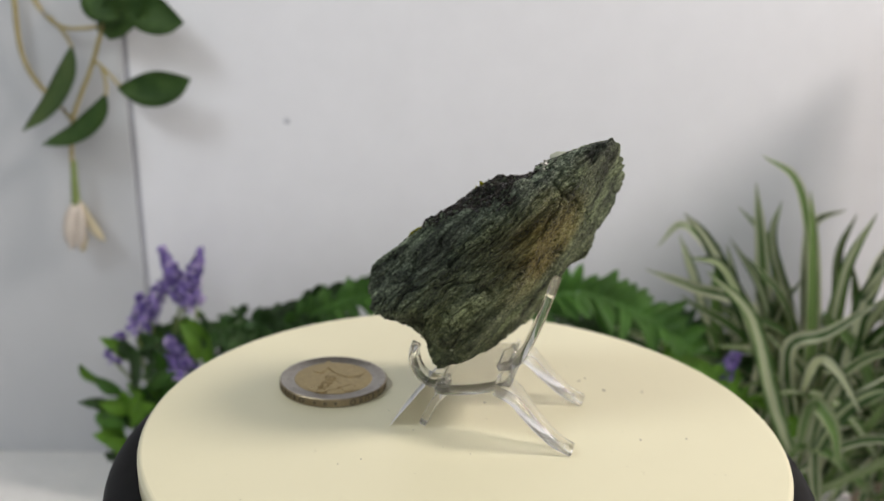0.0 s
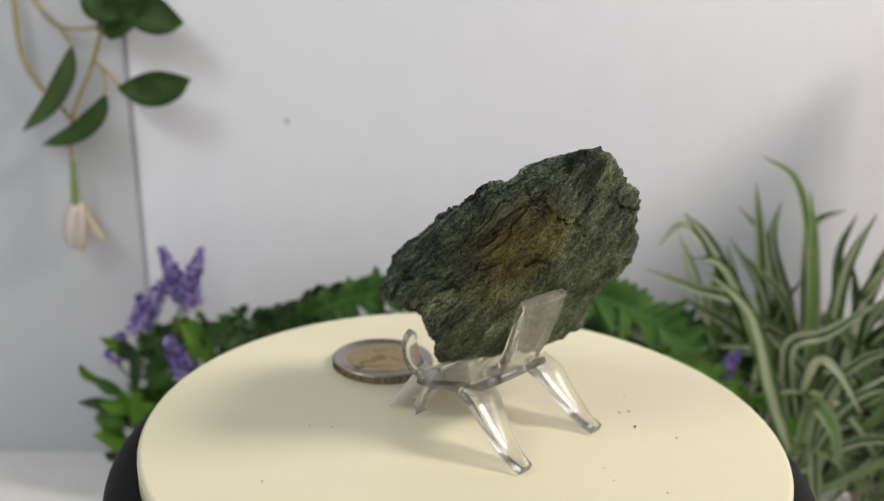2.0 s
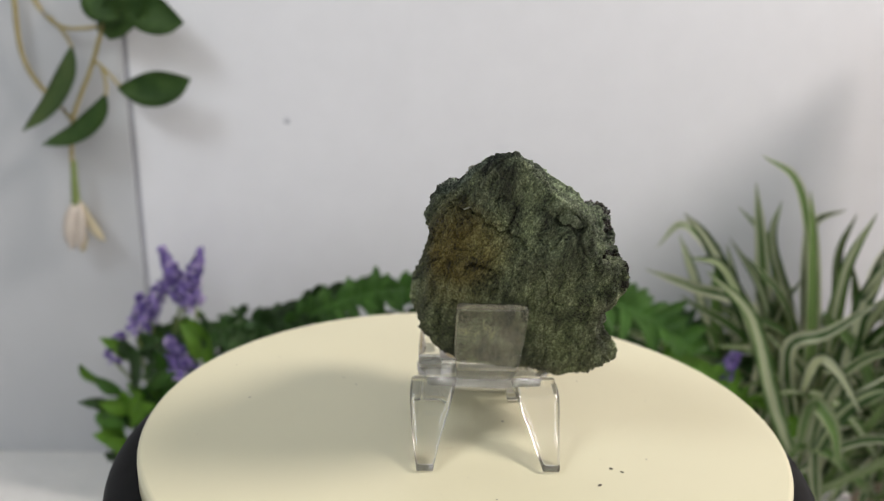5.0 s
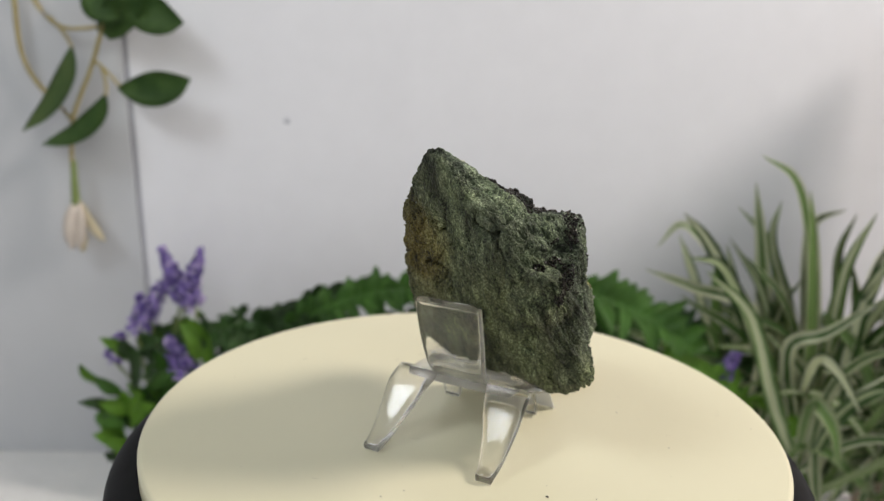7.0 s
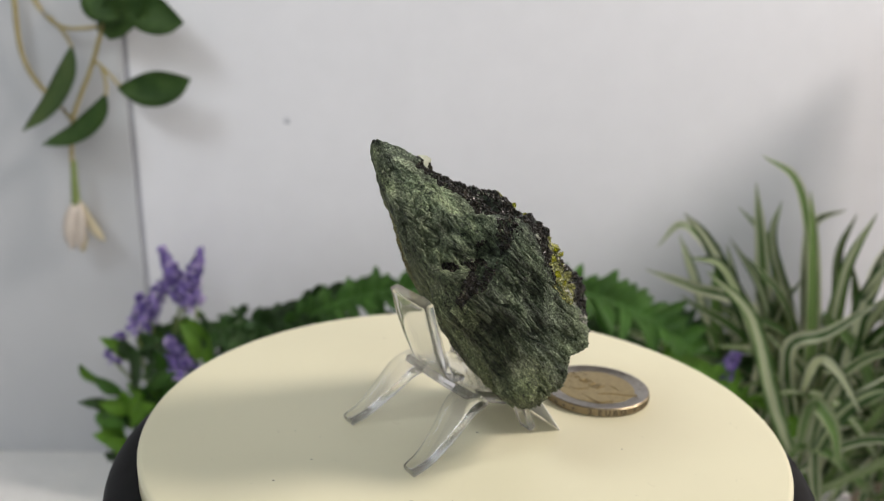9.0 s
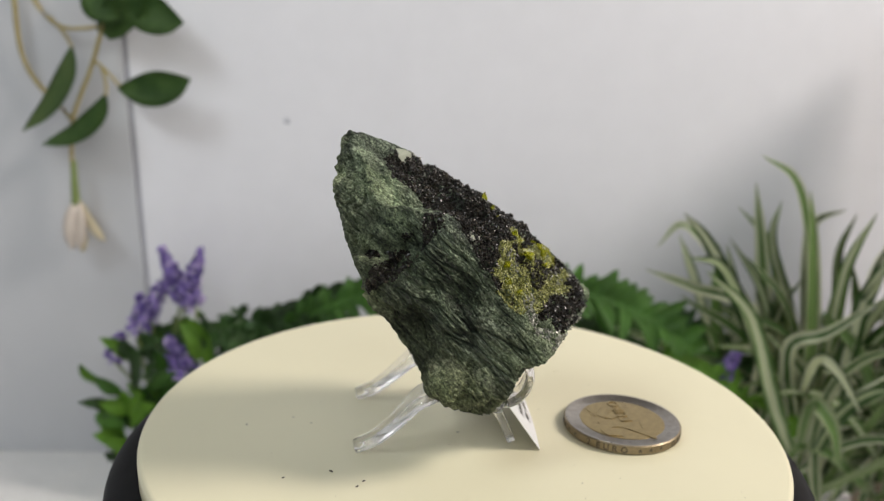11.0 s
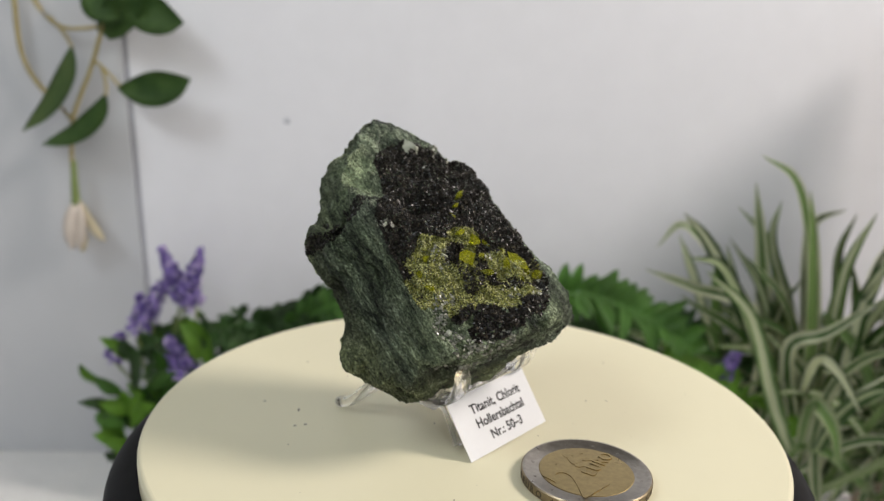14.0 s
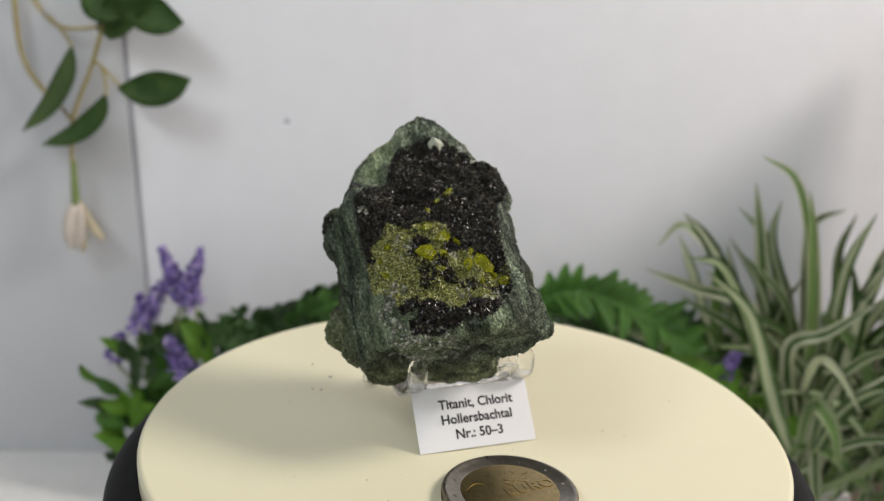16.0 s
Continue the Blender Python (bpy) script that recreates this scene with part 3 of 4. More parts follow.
        turn = Euler((radians(22 * math.sin(k * 2.1)), radians(26 * math.cos(k * 1.7)), radians(67 * k + 100)))
        place = Matrix.Translation(Vector(mid[near]) + Vector((0, 0, 0.6)))
        bm = wedge_bm(length, width, 2.2 if length > 4 else 1.3, k)
        bm.transform(place @ turn.to_matrix().to_4x4())
        part("titanite_crystal", bm, M_TITANITE, s, "glassy yellow-green titanite crystal", m)
    for k, (cu, cv, size) in enumerate(((26.0, 8.3, 5.2), (-16.4, 10.6, 2.6), (-0.6, -4.6, 2.6), (-14.0, -11.2, 2.0), (10.0, -11.4, 1.8), (22.8, 12.4, 3.2), (20.2, 14.6, 2.2))):
        near = np.where(fn[:, 2] > 0.1, (u - cu) ** 2 + (w - cv) ** 2, 1e9).argmin()
        bm = wedge_bm(size, size * 0.8, size * 0.42, 40 + k)
        bm.transform(Matrix.Translation(Vector(mid[near])) @ Matrix.Rotation(k * 1.3, 4, "Z"))
        part("albite_crystal", bm, M_ALBITE, s, "pale greenish-white albite crystal", m)
    return s


# ---------------------------------------------------------------- stand, label, coin
STAND_O = Vector((24.6, -2.2, 0))
STAND_F = Vector((-0.98, 0.19, 0)).normalized()
STAND_S = Vector((0.19, 0.98, 0)).normalized()


def on_stand(f, s, z):
    return STAND_O + STAND_F * f + STAND_S * s + Vector((0, 0, z))


def strip_bm(profile, thick, n=26, flat=(0.2, 0.3)):
    """A bent strip of sheet: profile rows are forward, height, side from, side to."""
    rows = spline(profile, n)
    bm = bmesh.new()
    rings = []
    turns = [2 * math.pi * (k + 0.5) / 20 for k in range(20)]
    for i, (f, z, s0, s1) in enumerate(rows):
        j, k = max(i - 1, 0), min(i + 1, n - 1)
        t = np.array([rows[k][0] - rows[j][0], rows[k][1] - rows[j][1]])
        t /= np.hypot(*t) + 1e-9
        o = np.array([-t[1], t[0]]) * thick / 2
        ring = []
        for a in turns:
            c, s = math.cos(a), math.sin(a)
            side = (s0 + s1) / 2 + (s1 - s0) / 2 * math.copysign(abs(c) ** flat[0], c)
            e = math.copysign(abs(s) ** flat[1], s)
            ring.append(bm.verts.new(on_stand(f + e * o[0], side, z + e * o[1])))
        rings.append(ring)
    for a, b in zip(rings, rings[1:]):
        for k in range(20):
            bm.faces.new((a[k], a[(k + 1) % 20], b[(k + 1) % 20], b[k]))
    bm.faces.new(rings[0][::-1])
    bm.faces.new(rings[-1])
    bmesh.ops.recalc_face_normals(bm, faces=bm.faces[:])
    for f in bm.faces:
        f.smooth = len(f.verts) == 4
    return bm


def stand():
    s = thing("display_stand", "small clear acrylic display stand with two hooks", "display stand")
    part("plate", strip_bm([(29.5, 10.4, -14, 16), (26, 10.6, -14, 16), (20, 11.6, -13.5, 13.5), (14, 13, -12, 12)], 2.0), M_ACRYLIC, s, smooth=False)
    part("back_rest", strip_bm([(17.4, 13.4, -5.5, 5.5), (13.6, 15.6, -6.2, 6.2), (11.0, 20.6, -6.8, 6.8), (8.7, 27, -7.1, 7.1), (7.1, 32.4, -7.1, 7.1)], 2.1), M_ACRYLIC, s)
    for a, b in ((-1, "hook"), (1, "hook")):
        c = -11.0 if a < 0 else 13.6
        part(b, strip_bm([(27.2, 12.0, c - 2.6, c + 2.6), (30.8, 11.6, c - 2.6, c + 2.6), (33.6, 13.4, c - 2.5, c + 2.5), (34.9, 16.3, c - 2.2, c + 2.2),
                          (34.9, 18.0, c - 2.0, c + 2.0), (34.7, 19.2, c - 1.4, c + 1.4), (34.5, 19.8, c - 0.3, c + 0.3)], 1.9, flat=(0.5, 0.8)), M_ACRYLIC, s)
        part("back_leg", strip_bm([(16.5, 12.6, a * 10.6 - 4.9, a * 10.6 + 4.9), (12.6, 10.9, a * 11.2 - 4.6, a * 11.2 + 4.6), (9.6, 7.9, a * 11.7 - 3.9, a * 11.7 + 3.9),
                                   (6.4, 4.8, a * 12.2 - 3.0, a * 12.2 + 3.0), (3.2, 2.3, a * 12.5 - 2.3, a * 12.5 + 2.3), (-0.4, 0.75, a * 12.7 - 1.7, a * 12.7 + 1.7)], 2.3, flat=(0.42, 0.8)), M_ACRYLIC, s)
        part("front_leg", strip_bm([(27.8, 9.2, a * 9 - 2.6, a * 9 + 2.6), (30.2, 6.2, a * 9.2 - 2.4, a * 9.2 + 2.4), (32.6, 0.85, a * 9.6 - 1.9, a * 9.6 + 1.9)], 1.7), M_ACRYLIC, s)
    return s


def paper_label():
    l = thing("paper_label", "small white paper label with three printed lines", "label")
    p0, p1 = on_stand(38.4, 13.8, 0.15), on_stand(39.6, -12.5, 0.15)
    top = on_stand(31.4, 13.1, 9.9)
    ex = (p1 - p0).normalized()
    up = top - p0
    up = (up - ex * up.dot(ex)).normalized()
    m = Matrix((ex, up, ex.cross(up))).transposed().to_4x4()
    m.translation = p0
    width, height = (p1 - p0).length, 13.2
    bm = box_bm(0, 0, -0.12, width, height, 0.0)
    bmesh.ops.subdivide_edges(bm, edges=bm.edges[:], cuts=6, use_grid_fill=True)
    for v in bm.verts:
        v.co.z += 0.35 * math.sin(math.pi * v.co.x / width)
    bm.transform(m)
    sheet = part("paper", bm, M_PAPER, l, smooth=False)
    for body, y, x in (("Titanit, Chlorit", 8.6, 0.53), ("Hollersbachtal", 5.4, 0.52), ("Nr.: 50\u20133", 2.2, 0.52)):
        t = text_bm(body, 2.8, 0.0, bold=0.075)
        bmesh.ops.translate(t, verts=t.verts, vec=(width * x, y, 0.05))
        for v in t.verts:
            v.co.z += 0.35 * math.sin(math.pi * v.co.x / width)
        t.transform(m)
        part("printed_line", t, M_INK, sheet, "black printed line")
    return l


def coin():
    c = thing("two_euro_coin", "bimetal two euro coin with a brass centre", "coin")
    at = Vector((-32.6, 12.5, 0))
    turn = Matrix.Translation(at) @ Matrix.Rotation(radians(-108), 4, "Z")

    def put(name, bm, mat, label="", smooth=False, on=None):
        bm.transform(turn)
        return part(name, bm, mat, on or c, label, smooth=smooth)

    edge = put("edge", lathe_bm([(11.5, 0.05), (12.6, 0.05), (12.86, 0.3), (12.86, 1.95), (12.62, 2.2)], 180), M_EDGE, "ribbed edge with lettering")
    ring = put("outer_ring", lathe_bm([(12.62, 2.2), (12.0, 2.2), (11.75, 1.98), (9.45, 1.94), (9.35, 1.88)], 128), M_SILVER, "silver-coloured outer ring", True)
    core = put("core", lathe_bm([(9.35, 1.88), (9.2, 1.96), (5, 1.98), (0, 1.98)], 96), M_GOLD, "brass-coloured centre")
    put("underside", lathe_bm([(11.5, 0.05), (0, 0.05)], 64), M_SILVER)
    # relief on the face
    def relief(body, size, x, y, mat, lean=0.0, high=0.11):
        t = text_bm(body, size, high, bold=0.028 * size)
        bmesh.ops.rotate(t, verts=t.verts, matrix=Matrix.Rotation(radians(lean), 3, "Z"))
        bmesh.ops.translate(t, verts=t.verts, vec=(x, y, 1.98))
        put("relief", t, mat, on=core)
    relief("2", 15.5, -4.6, -5.6, M_GOLD)
    for k, ch in enumerate("EURO"):
        relief(ch, 3.7, 0.1 + 2.6 * k, -2.0 + 0.55 * k, M_GOLD, 12, 0.15)
    # outline of the map, and the rings of small stars
    rng = random.Random(8)
    for k in range(7):
        x, y, size = rng.uniform(0.8, 5.4), rng.uniform(1.6, 6.2), rng.uniform(0.7, 1.5)
        bm = bmesh.new()
        rim = []
        for j in range(22):
            ang = 2 * math.pi * j / 22
            r = size * (1 + 0.6 * noise.noise(Vector((math.cos(ang) * 1.2 + 5 * k, math.sin(ang) * 1.2, 2.0))) + rng.uniform(-0.06, 0.06))
            rim.append((x + 1.2 * r * math.cos(ang), y + r * math.sin(ang)))
        top, low = [bm.verts.new((px, py, 2.03 + 0.012 * k)) for px, py in rim], [bm.verts.new((px, py, 1.95)) for px, py in rim]
        bm.faces.new(top)
        for j in range(22):
            i = (j + 1) % 22
            bm.faces.new((low[j], low[i], top[i], top[j]))
        bmesh.ops.recalc_face_normals(bm, faces=bm.faces[:])
        put("relief", bm, M_GOLD, on=core)
    for k in range(12):
        if k in (0, 6):
            continue
        a = radians(30 * k + 90)
        bm = star_bm(0.38, 0.05)
        bmesh.ops.translate(bm, verts=bm.verts, vec=(10.7 * math.cos(a), 10.7 * math.sin(a), 1.96))
        put("star", bm, M_SILVER, on=ring)
    # ribs and lettering round the edge
    places = ((0, "2"), (10, "E"), (18, "U"), (26, "R"), (35, "O"), (50, "*"), (61, "*"), (72, "*"))
    for group in range(4):
        for at_deg, ch in places:
            turned = group % 2 == 1
            bm = star_bm(0.56, 0.05) if ch == "*" else text_bm(ch, 1.9, 0.05, bold=0.05)
            if ch != "*":
                bmesh.ops.translate(bm, verts=bm.verts, vec=(0, -0.62, 0))
            bmesh.ops.rotate(bm, verts=bm.verts, matrix=Matrix.Rotation(radians(90), 3, "X") @ Matrix.Rotation(radians(180 if turned else 0), 3, "Z"))
            along = 35 - at_deg if turned and ch != "*" else at_deg
            bmesh.ops.translate(bm, verts=bm.verts, vec=(0, -12.87, 1.12))
            bmesh.ops.rotate(bm, verts=bm.verts, matrix=Matrix.Rotation(radians(48 + 90 * group + along), 3, "Z"))
            put("edge_letter", bm, M_ENGRAVED, on=edge)
    bm = bmesh.new()
    for k in range(250):
        a = 2 * math.pi * k / 250
        w = 0.0045
        q = [bm.verts.new((12.89 * math.cos(a + e), 12.89 * math.sin(a + e), z)) for e, z in ((-w, 0.4), (w, 0.4), (w, 1.85), (-w, 1.85))]
        r = [bm.verts.new((12.8 * math.cos(a + e), 12.8 * math.sin(a + e), z)) for e, z in ((-w, 0.4), (w, 0.4), (w, 1.85), (-w, 1.85))]
        bm.faces.new(q)
        for i in range(4):
            j = (i + 1) % 4
            bm.faces.new((q[i], r[i], r[j], q[j]))
    put("ribs", bm, M_EDGE, on=edge)["kind"] = "stuff"
    return c


def star_bm(radius, high):
    bm = bmesh.new()
    ring = [(radius * (1 if k % 2 == 0 else 0.42) * math.sin(k * math.pi / 5), radius * (1 if k % 2 == 0 else 0.42) * math.cos(k * math.pi / 5)) for k in range(10)]
    top = [bm.verts.new((x, y, high)) for x, y in ring]
    low = [bm.verts.new((x, y, -high)) for x, y in ring]
    bm.faces.new(top[::-1])
    for k in range(10):
        j = (k + 1) % 10
        bm.faces.new((top[k], top[j], low[j], low[k]))
    bmesh.ops.recalc_face_normals(bm, faces=bm.faces[:])
    return bm


# ---------------------------------------------------------------- plants
def blade_bm(points, width, n=14, fold=0.25, shape=(0.35, 1.0, 0.85, 0.05), face=(0, -1, 0.25), thick=0.5, across=4):
    """A leaf along a curve; shape gives the width from foot to tip, fold the crease of its midrib."""
    p = spline(points, n)
    bm = bmesh.new()
    uvl = bm.loops.layers.uv.new("UVMap")
    face = Vector(face).normalized()
    rows = []
    for i in range(n):
        t = Vector(p[min(i + 1, n - 1)] - p[max(i - 1, 0)]).normalized()
        side = t.cross(face)
        side = side.normalized() if side.length > 1e-3 else Vector((1, 0, 0))
        out = side.cross(t).normalized()
        w = width / 2 * float(np.interp(i / (n - 1), np.linspace(0, 1, len(shape)), shape))
        row = []
        for k in range(across + 1):
            e = 2 * k / across - 1
            row.append((bm.verts.new(Vector(p[i]) + side * w * e + out * (-fold * w * (1 - abs(e)))), k / across))
        rows.append(row)
    for i, (a, b) in enumerate(zip(rows, rows[1:])):
        for k in range(across):
            f = bm.faces.new((a[k][0], a[k + 1][0], b[k + 1][0], b[k][0]))
            for loop, u, w in zip(f.loops, (a[k][1], a[k + 1][1], b[k + 1][1], b[k][1]), (i, i, i + 1, i + 1)):
                loop[uvl].uv = (u, w / n)
    bmesh.ops.solidify(bm, geom=bm.faces[:], thickness=thick)
    return bm


def tube_bm(points, r0, r1, n=16, sides=7):
    p = spline(points, n)
    bm = bmesh.new()
    rings = []
    for i in range(n):
        t = Vector(p[min(i + 1, n - 1)] - p[max(i - 1, 0)]).normalized()
        a = t.orthogonal().normalized()
        b = t.cross(a)
        r = r0 + (r1 - r0) * i / (n - 1)
        rings.append([bm.verts.new(Vector(p[i]) + (a * math.cos(k * 2 * math.pi / sides) + b * math.sin(k * 2 * math.pi / sides)) * r) for k in range(sides)])
    for a, b in zip(rings, rings[1:]):
        for k in range(sides):
            j = (k + 1) % sides
            bm.faces.new((a[k], a[j], b[j], b[k]))
    bm.faces.new(rings[0])
    bm.faces.new(rings[-1][::-1])
    bmesh.ops.recalc_face_normals(bm, faces=bm.faces[:])
    return bm


OVAL = (0.08, 0.62, 0.95, 1.0, 0.85, 0.55, 0.04)


def vine():
    v = thing("hanging_vine", "artificial hanging vine with green leaves and a pale flower", "artificial plant")
    for pts, r in (([(-219, 224, 103), (-220, 224, 88), (-219, 224, 66), (-214, 225, 52), (-202, 225, 39), (-197, 224, 34)], 1.2),
                   ([(-218, 226, 103), (-210, 226, 86), (-199, 225, 77), (-185, 224, 77), (-176, 223, 79)], 1.0),
                   ([(-204, 225, 81), (-197, 222, 75), (-192, 220, 68)], 0.8),
                   ([(-175, 224, 105), (-176, 223, 85), (-180, 223, 73), (-185, 223, 59), (-192, 223, 44), (-196, 223, 33), (-198, 223, 14), (-197, 222, -5)], 1.1),
                   ([(-183, 223, 62), (-178, 222, 58), (-171, 221, 51)], 0.8),
                   ([(-180, 223, 59), (-178, 222, 52), (-178, 221, 46)], 0.8)):
        part("stem", tube_bm(pts, r, r * 0.85, 18), M_STEM, v, "thin olive-brown stem", smooth=True)
    for pts, w, face in (([(-192, 220, 69), (-195, 218, 56), (-204, 217, 41), (-218, 217, 28)], 12, (-0.25, -1, 0.2)),
                         ([(-172, 221, 50), (-158, 218, 50), (-145, 216, 52), (-135, 215, 56)], 17, (0.1, -1, 0.2)),
                         ([(-178, 221, 47), (-182, 218, 37), (-193, 217, 28), (-209, 217, 22)], 14, (-0.3, -1, 0.6)),
                         ([(-181, 223, 76), (-173, 219, 80), (-164, 217, 86), (-156, 216, 95)], 17, (0.1, -1, 0.1)),
                         ([(-168, 222, 96), (-158, 218, 87), (-147, 216, 82), (-137, 215, 81)], 18, (0.1, -1, 0.3)),
                         ([(-185, 223, 97), (-180, 219, 89), (-174, 217, 85), (-167, 216, 82)], 14, (0.2, -1, 0.2)),
                         ([(-176, 223, 72), (-172, 220, 77), (-167, 218, 81), (-164, 217, 88)], 11, (0.2, -1, 0.0))):
        part("leaf", blade_bm(pts, w, 14, 0.3, OVAL, face, 0.4), M_VINE_PALE if w == 12 else M_VINE_LEAF, v, smooth=True)
    flower = part("sepal", tube_bm([(-197, 223, 14), (-197, 222, 4), (-197, 222, -8)], 1.2, 2.2), M_SEPAL, v, smooth=True)
    for pts, w, m in (([(-197, 222, -6), (-198, 218, -13), (-199, 218, -22), (-199, 219, -30)], 7.5, M_PETAL),
                      ([(-196, 222, -6), (-193, 218, -13), (-194, 218, -22), (-196, 219, -29)], 6.0, M_PETAL),
                      ([(-195, 222, -6), (-191, 220, -13), (-187, 220, -20), (-183, 220, -25)], 5.5, M_PETAL_TAN),
                      ([(-198, 224, -7), (-197, 225, -18), (-196, 225, -25), (-197, 225, -33)], 5.0, M_PETAL_TAN)):
        part("petal", blade_bm(pts, w, 12, -0.5, (0.35, 0.8, 1.0, 0.9, 0.25), (0, -1, 0), 0.5), m, flower, smooth=True)


def lavender_spike(rng, foot, tip, width, parent):
    foot, tip = Vector(foot), Vector(tip)
    bm = bmesh.new()
    axis = tip - foot
    a = axis.orthogonal().normalized()
    b = axis.normalized().cross(a)
    for k in range(int(axis.length * 9)):
        h = rng.random()
        ang = rng.uniform(0, 6.28)
        rad = width / 2 * (1 - 0.75 * h ** 1.6) * rng.uniform(0.4, 1.25)
        at = foot + axis * h + (a * math.cos(ang) + b * math.sin(ang)) * rad
        made = bmesh.ops.create_icosphere(bm, subdivisions=1, radius=rng.uniform(0.5, 1.15))["verts"]
        st = rng.uniform(1.0, 1.8)
        for v in made:
            v.co = at + Vector((v.co.x, v.co.y, v.co.z * st))
    part("flower_spike", bm, M_LILAC, parent, "violet lavender flower spike")


def lavender(name_label, spikes, foot, leaves, rng):
    p = thing("lavender_bush", name_label, "artificial plant")
    for base, tip, w in spikes:
        lavender_spike(rng, base, tip, w, p)
        mid = (np.array(base) + np.array(foot)) / 2 + np.array([rng.uniform(-6, 6), rng.uniform(-4, 4), 0])
        part("stem", tube_bm([foot, tuple(mid), base], 1.0, 0.7, 10, 5), M_SEPAL, p, smooth=True)
    if leaves:
        # dense foliage round the foot
        for k in range(60):
            x = rng.uniform(-22, 36)
            base = (foot[0] + x * 0.8, foot[1] - 8 + rng.uniform(-14, 10), TABLE + rng.uniform(0, 60 - abs(x) * 0.4))
            ln, a = rng.uniform(13, 21), rng.uniform(-1.0, 1.0) + x * 0.01
            leaves = leaves + [(base, (base[0] + ln * math.sin(a), base[1] - rng.uniform(0, 9), max(TABLE + 1, base[2] + ln * math.cos(a) * 0.8)), rng.uniform(4.5, 7.5))]
    for base, tip, w in leaves:
        mid = (np.array(base) + np.array(tip)) / 2 + np.array([rng.uniform(-5, 5), rng.uniform(-6, 0), rng.uniform(0, 5)])
        part("leaf", blade_bm([base, tuple(mid), tip], w * 1.2, 9, 0.3, (0.3, 0.9, 1.0, 0.7, 0.05), (rng.uniform(-0.6, 0.6), -1, 0.3), 0.4), rng.choice((M_LIME, M_LIME, M_FERN, M_HEDGE, M_LIME)), p, smooth=True)
    return p


def frond(points, length, parent, rng, mat, pairs=18, face=(0, -1, 0.5), lean=0.35):
    """A fern frond: a rib with broad round-tipped leaflets side by side on both sides, one mesh."""
    p = spline(points, pairs + 2)
    bm = tube_bm(points, 0.9, 0.4, 14, 5)
    face = Vector(face).normalized()
    gap = float(np.linalg.norm(p[1:] - p[:-1], axis=1).mean())
    for i in range(1, pairs + 1):
        t = Vector(p[i + 1] - p[i - 1]).normalized()
        side = t.cross(face).normalized()
        s = i / (pairs + 1)
        ln = length * (0.75 + 0.5 * s) * (1 - 0.75 * s ** 4) * rng.uniform(0.7, 1.3)
        for e in (-1, 1):
            bend = Vector((rng.uniform(-1, 1), rng.uniform(-2, 1), rng.uniform(-1, 1)))
            tip = Vector(p[i]) + side * e * ln + t * ln * (lean + rng.uniform(-0.15, 0.4)) + bend * 2.6
            mid = (Vector(p[i]) + tip) / 2 + face * ln * 0.12
            leaf = blade_bm([tuple(p[i]), tuple(mid), tuple(tip)], gap * rng.uniform(1.0, 1.4), 7, 0.3, (1.0, 1.0, 0.95, 0.7, 0.15), face, 0.3, 2)
            me = bpy.data.meshes.new("tmp")
            leaf.to_mesh(me)
            leaf.free()
            bm.from_mesh(me)
            bpy.data.meshes.remove(me)
    return part("frond", bm, mat, parent, smooth=False)


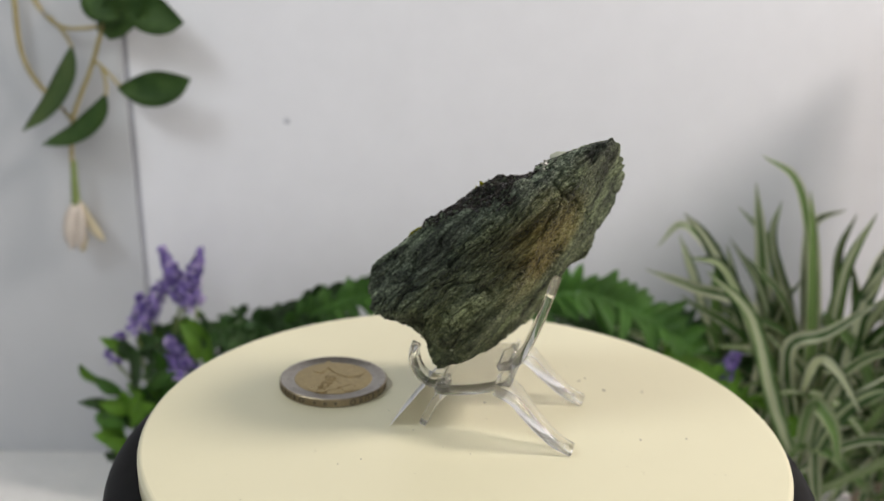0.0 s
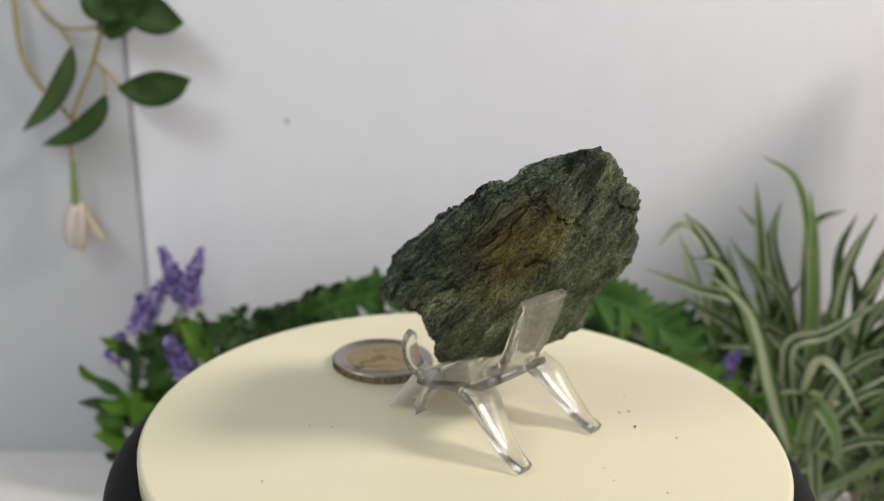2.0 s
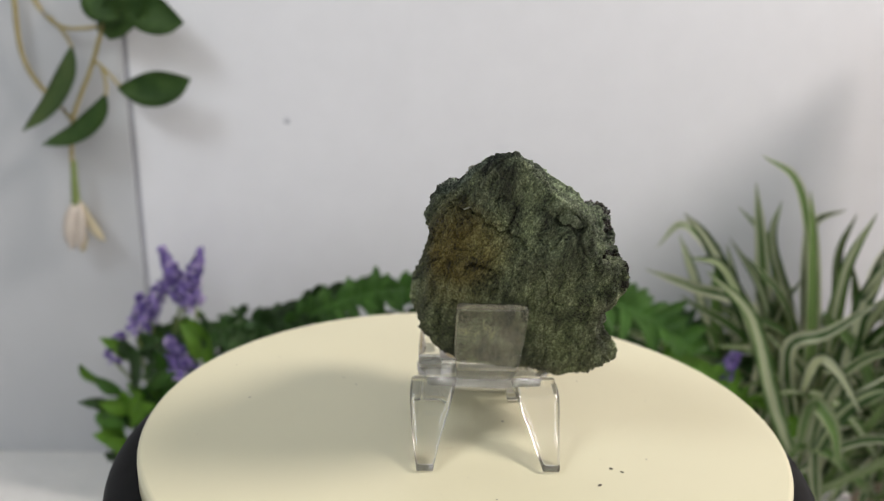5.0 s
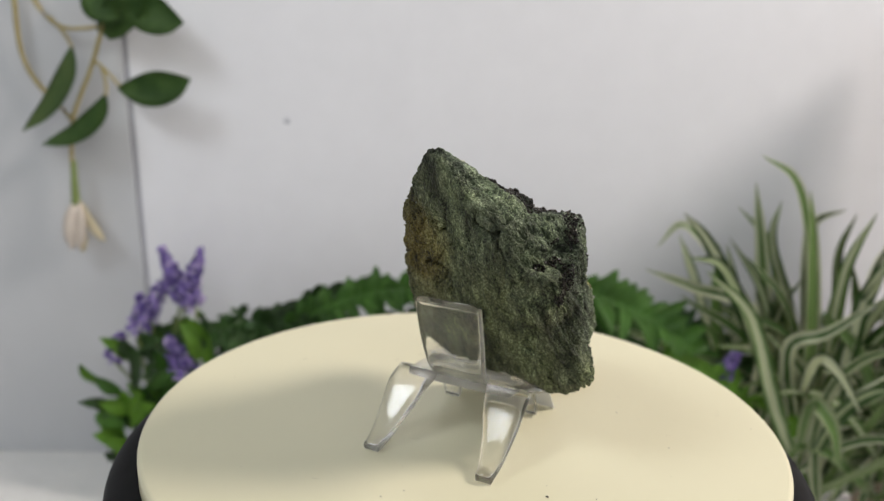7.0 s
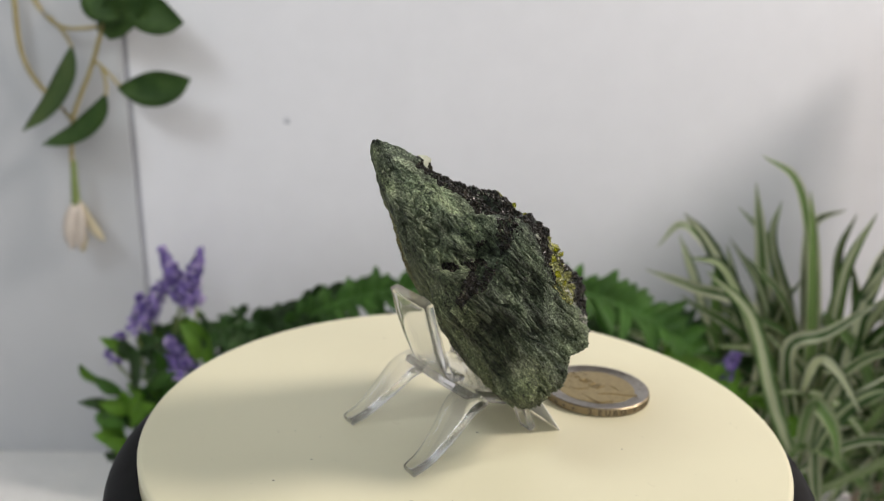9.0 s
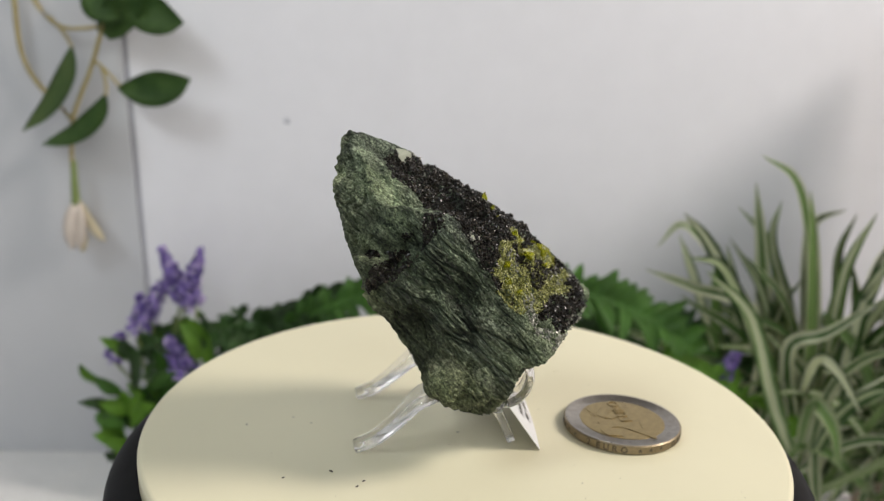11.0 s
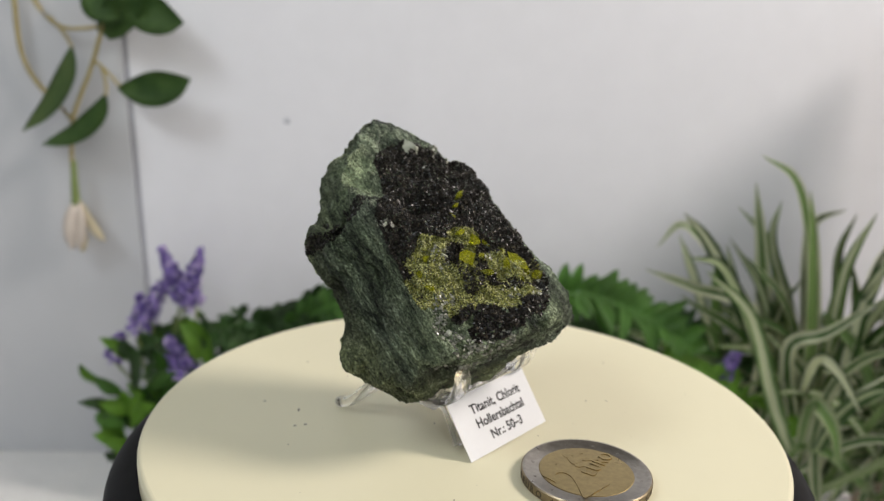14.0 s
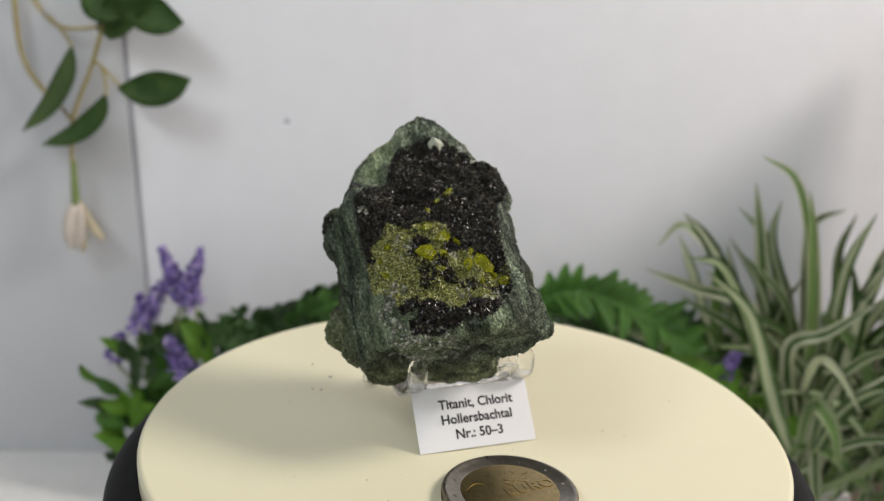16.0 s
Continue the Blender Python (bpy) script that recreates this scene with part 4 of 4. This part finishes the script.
def greenery():
    rng = random.Random(21)
    lavender("violet lavender bush with fresh green leaves against the wall",
             [((-140, 205, -49), (-148, 203, -22), 9), ((-137, 203, -49), (-128, 200, -21), 9), ((-162, 203, -64), (-145, 203, -36), 12), ((-133, 206, -52), (-142, 206, -34), 10),
              ((-134, 190, -81), (-142, 190, -62), 12), ((-174, 200, -79), (-168, 200, -65), 9), ((-156, 204, -57), (-161, 204, -46), 9)],
             (-153, 205, -131),
             [((-160, 190, -90), (-160, 186, -64), 7), ((-156, 192, -93), (-134, 190, -74), 6), ((-166, 190, -93), (-178, 188, -84), 6), ((-128, 190, -73), (-136, 190, -53), 6),
              ((-163, 190, -102), (-176, 186, -102), 6), ((-167, 190, -120), (-178, 186, -102), 7), ((-168, 190, -123), (-179, 184, -112), 7), ((-161, 196, -78), (-176, 192, -65), 6),
              ((-155, 190, -110), (-155, 186, -88), 6), ((-157, 188, -74), (-159, 186, -66), 8), ((-125, 196, -79), (-134, 192, -52), 7), ((-155, 190, -123), (-175, 184, -114), 7), ((-148, 206, -81), (-162, 206, -67), 6), ((-158, 208, -83), (-145, 208, -62), 6), ((-173, 196, -93), (-188, 194, -80), 5), ((-148, 196, -95), (-150, 194, -70), 6), ((-162, 188, -110), (-147, 186, -96), 6)], rng)
    lavender("small violet lavender sprig beside the fern", [((107, 170, -67), (115, 168, -45), 9)], (110, 190, -120), [], rng)
    # dark clipped greenery behind the platter
    h = thing("box_hedge", "dark green artificial box hedge along the wall", "artificial plant")
    bm = bmesh.new()
    for _ in range(3500):
        s = rng.random()
        x = -158 + 300 * s
        top = float(np.interp(x, (-150, -120, -100, -80, -62, 0, 44, 76, 126), (-66, -58, -62, -64, -58, -44, -42, -49, -65)))
        z = rng.uniform(TABLE, top) if rng.random() < 0.6 else top - abs(rng.gauss(0, 7))
        y = 205 + rng.uniform(-14, 14)
        ln = rng.uniform(4, 9)
        a = rng.uniform(0, 6.28)
        d = Vector((math.cos(a), rng.uniform(-0.8, 0.2), math.sin(a) * 0.7 + 0.3)).normalized()
        sd = d.cross(Vector((rng.uniform(-0.6, 0.6), -1, rng.uniform(-0.4, 0.8)))).normalized()
        at = Vector((x, y, z))
        q = [bm.verts.new(c) for c in (at, at + d * ln * 0.5 + sd * ln * 0.28, at + d * ln, at + d * ln * 0.5 - sd * ln * 0.28)]
        bm.faces.new(q)
    part("leaves", bm, M_HEDGE, h)["kind"] = "stuff"
    fern = thing("fern", "artificial green fern with arching fronds", "artificial plant", "ferns")
    frond([(17, 196, -45), (44, 190, -30), (69, 184, -34), (93, 178, -45), (123, 168, -71)], 12, fern, rng, M_FERN, 23, (0.25, -0.85, 0.45))
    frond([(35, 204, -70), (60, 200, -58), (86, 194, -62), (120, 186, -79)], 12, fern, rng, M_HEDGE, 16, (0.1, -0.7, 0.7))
    frond([(78, 172, -54), (95, 168, -54), (114, 164, -61), (147, 158, -77)], 8, fern, rng, M_LIME, 13, (0.2, -0.6, 0.8))
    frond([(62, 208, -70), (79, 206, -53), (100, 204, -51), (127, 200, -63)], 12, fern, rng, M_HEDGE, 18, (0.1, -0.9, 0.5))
    left = thing("fern", "dark green artificial fern spreading along the wall", "artificial plant", "ferns")
    frond([(-91, 204, -61), (-63, 200, -44), (-41, 196, -36), (-12, 192, -31)], 9.5, left, rng, M_FERN, 17, (-0.1, -0.9, 0.4))
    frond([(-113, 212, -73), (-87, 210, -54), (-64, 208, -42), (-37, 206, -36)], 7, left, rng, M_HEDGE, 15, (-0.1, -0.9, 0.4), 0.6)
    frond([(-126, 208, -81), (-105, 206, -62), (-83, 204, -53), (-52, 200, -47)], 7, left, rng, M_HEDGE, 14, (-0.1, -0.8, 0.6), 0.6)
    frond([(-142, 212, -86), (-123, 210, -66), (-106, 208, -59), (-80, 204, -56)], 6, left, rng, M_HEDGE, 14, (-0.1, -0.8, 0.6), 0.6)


def spider_plant():
    rng = random.Random(4)
    s = thing("spider_plant", "artificial spider plant with green blades and pale margins", "artificial plant")
    blades = (([(140, 175, -84), (120, 165, -38), (96, 160, 2), (83, 158, 16)], 8.0), ([(147, 180, -92), (122, 180, -33), (95, 175, -20), (73, 172, -12)], 7.0),
              ([(153, 195, -93), (135, 196, -38), (128, 196, -4), (122, 196, 23)], 8.0), ([(160, 200, -95), (150, 190, -19), (137, 185, 24), (119, 184, 37)], 7.0),
              ([(151, 170, -86), (144, 165, -37), (137, 160, 1), (132, 160, 27)], 8.5), ([(156, 175, -91), (154, 170, -43), (153, 165, -6), (159, 160, 19)], 8.0),
              ([(154, 165, -86), (156, 158, -46), (157, 152, -12), (166, 150, 8)], 8.5), ([(143, 165, -81), (129, 150, -37), (142, 146, -27), (160, 144, -11)], 7.0),
              ([(137, 160, -84), (119, 150, -42), (99, 146, -4), (84, 146, 1)], 7.5), ([(136, 150, -82), (121, 140, -52), (108, 138, -19), (89, 138, -2)], 8.0),
              ([(137, 150, -56), (136, 138, -36), (143, 134, -39), (155, 134, -57)], 7.0), ([(140, 150, -79), (137, 138, -55), (144, 132, -62), (149, 132, -81)], 9.0),
              ([(149, 160, -86), (148, 150, -55), (156, 145, -38), (169, 142, -31)], 8.0),
              ([(157, 205, -98), (146, 208, -42), (137, 208, -9), (119, 206, 10)], 6.5), ([(160, 200, -95), (149, 205, -41), (136, 205, -6), (137, 204, 14)], 6.5),
              ([(165, 205, -98), (156, 208, -30), (154, 208, 2), (167, 206, 11)], 6.5), ([(164, 190, -96), (163, 190, -35), (160, 190, -6), (164, 188, 13)], 7.0),
              ([(147, 150, -81), (150, 142, -61), (159, 140, -50), (171, 140, -47)], 8.0),
              ([(166, 180, -96), (168, 175, -29), (169, 172, -5), (177, 170, 13)], 8.0), ([(153, 195, -96), (120, 200, -29), (96, 202, 1), (83, 202, -10)], 6.0))
    for pts, w in blades:
        part("blade", blade_bm(pts, w * 0.88, 20, 0.35, (0.7, 1.0, 1.0, 0.85, 0.55, 0.05), (rng.uniform(-0.4, 0.4), -1, rng.uniform(0, 0.5)), 0.4), M_BLADE, s, smooth=True)
    base = np.array((155, 185, -100))
    for _ in range(150):
        a = rng.uniform(-1.1, 1.35)
        ln = rng.uniform(55, 125)
        d = np.array([math.sin(a), rng.uniform(-0.35, 0.15), math.cos(a)])
        f = base + np.array([rng.uniform(-35, 45), rng.uniform(-14, 14), rng.uniform(-25, -5)])
        f[2] = max(f[2], TABLE + 1)
        mid = f + d * ln * 0.6 + np.array([0, 0, 8])
        tip = f + d * ln + np.array([math.sin(a) * 18 + rng.uniform(-14, 14), rng.uniform(-10, 4), -abs(a) * rng.uniform(8, 30)])
        part("blade", blade_bm([tuple(f), tuple(mid), tuple(tip)], rng.uniform(3.2, 6.4), 14, 0.35, (0.7, 1.0, 1.0, 0.8, 0.05), (rng.uniform(-0.5, 0.5), -1, rng.uniform(0, 0.5)), 0.4), M_BLADE, s, smooth=True)


room()
tabletop()
boards()
turntable()
vine()
greenery()
spider_plant()
TURNING = [platter(), crumbs(), specimen(), stand(), paper_label(), coin()]


def motions():
    """All that lies on the platter turns with it, clockwise from above."""
    for ob in TURNING:
        x, y = (-0.00055, 0.0004) if ob.name.startswith("turntable") else (0, 0)
        walk(ob, [(t, pose(x, y, 0, 0, 0, -(14.64225 * t + 0.335 * (1 - abs(t - 8) / 8)))) for t in range(17)])


motions()
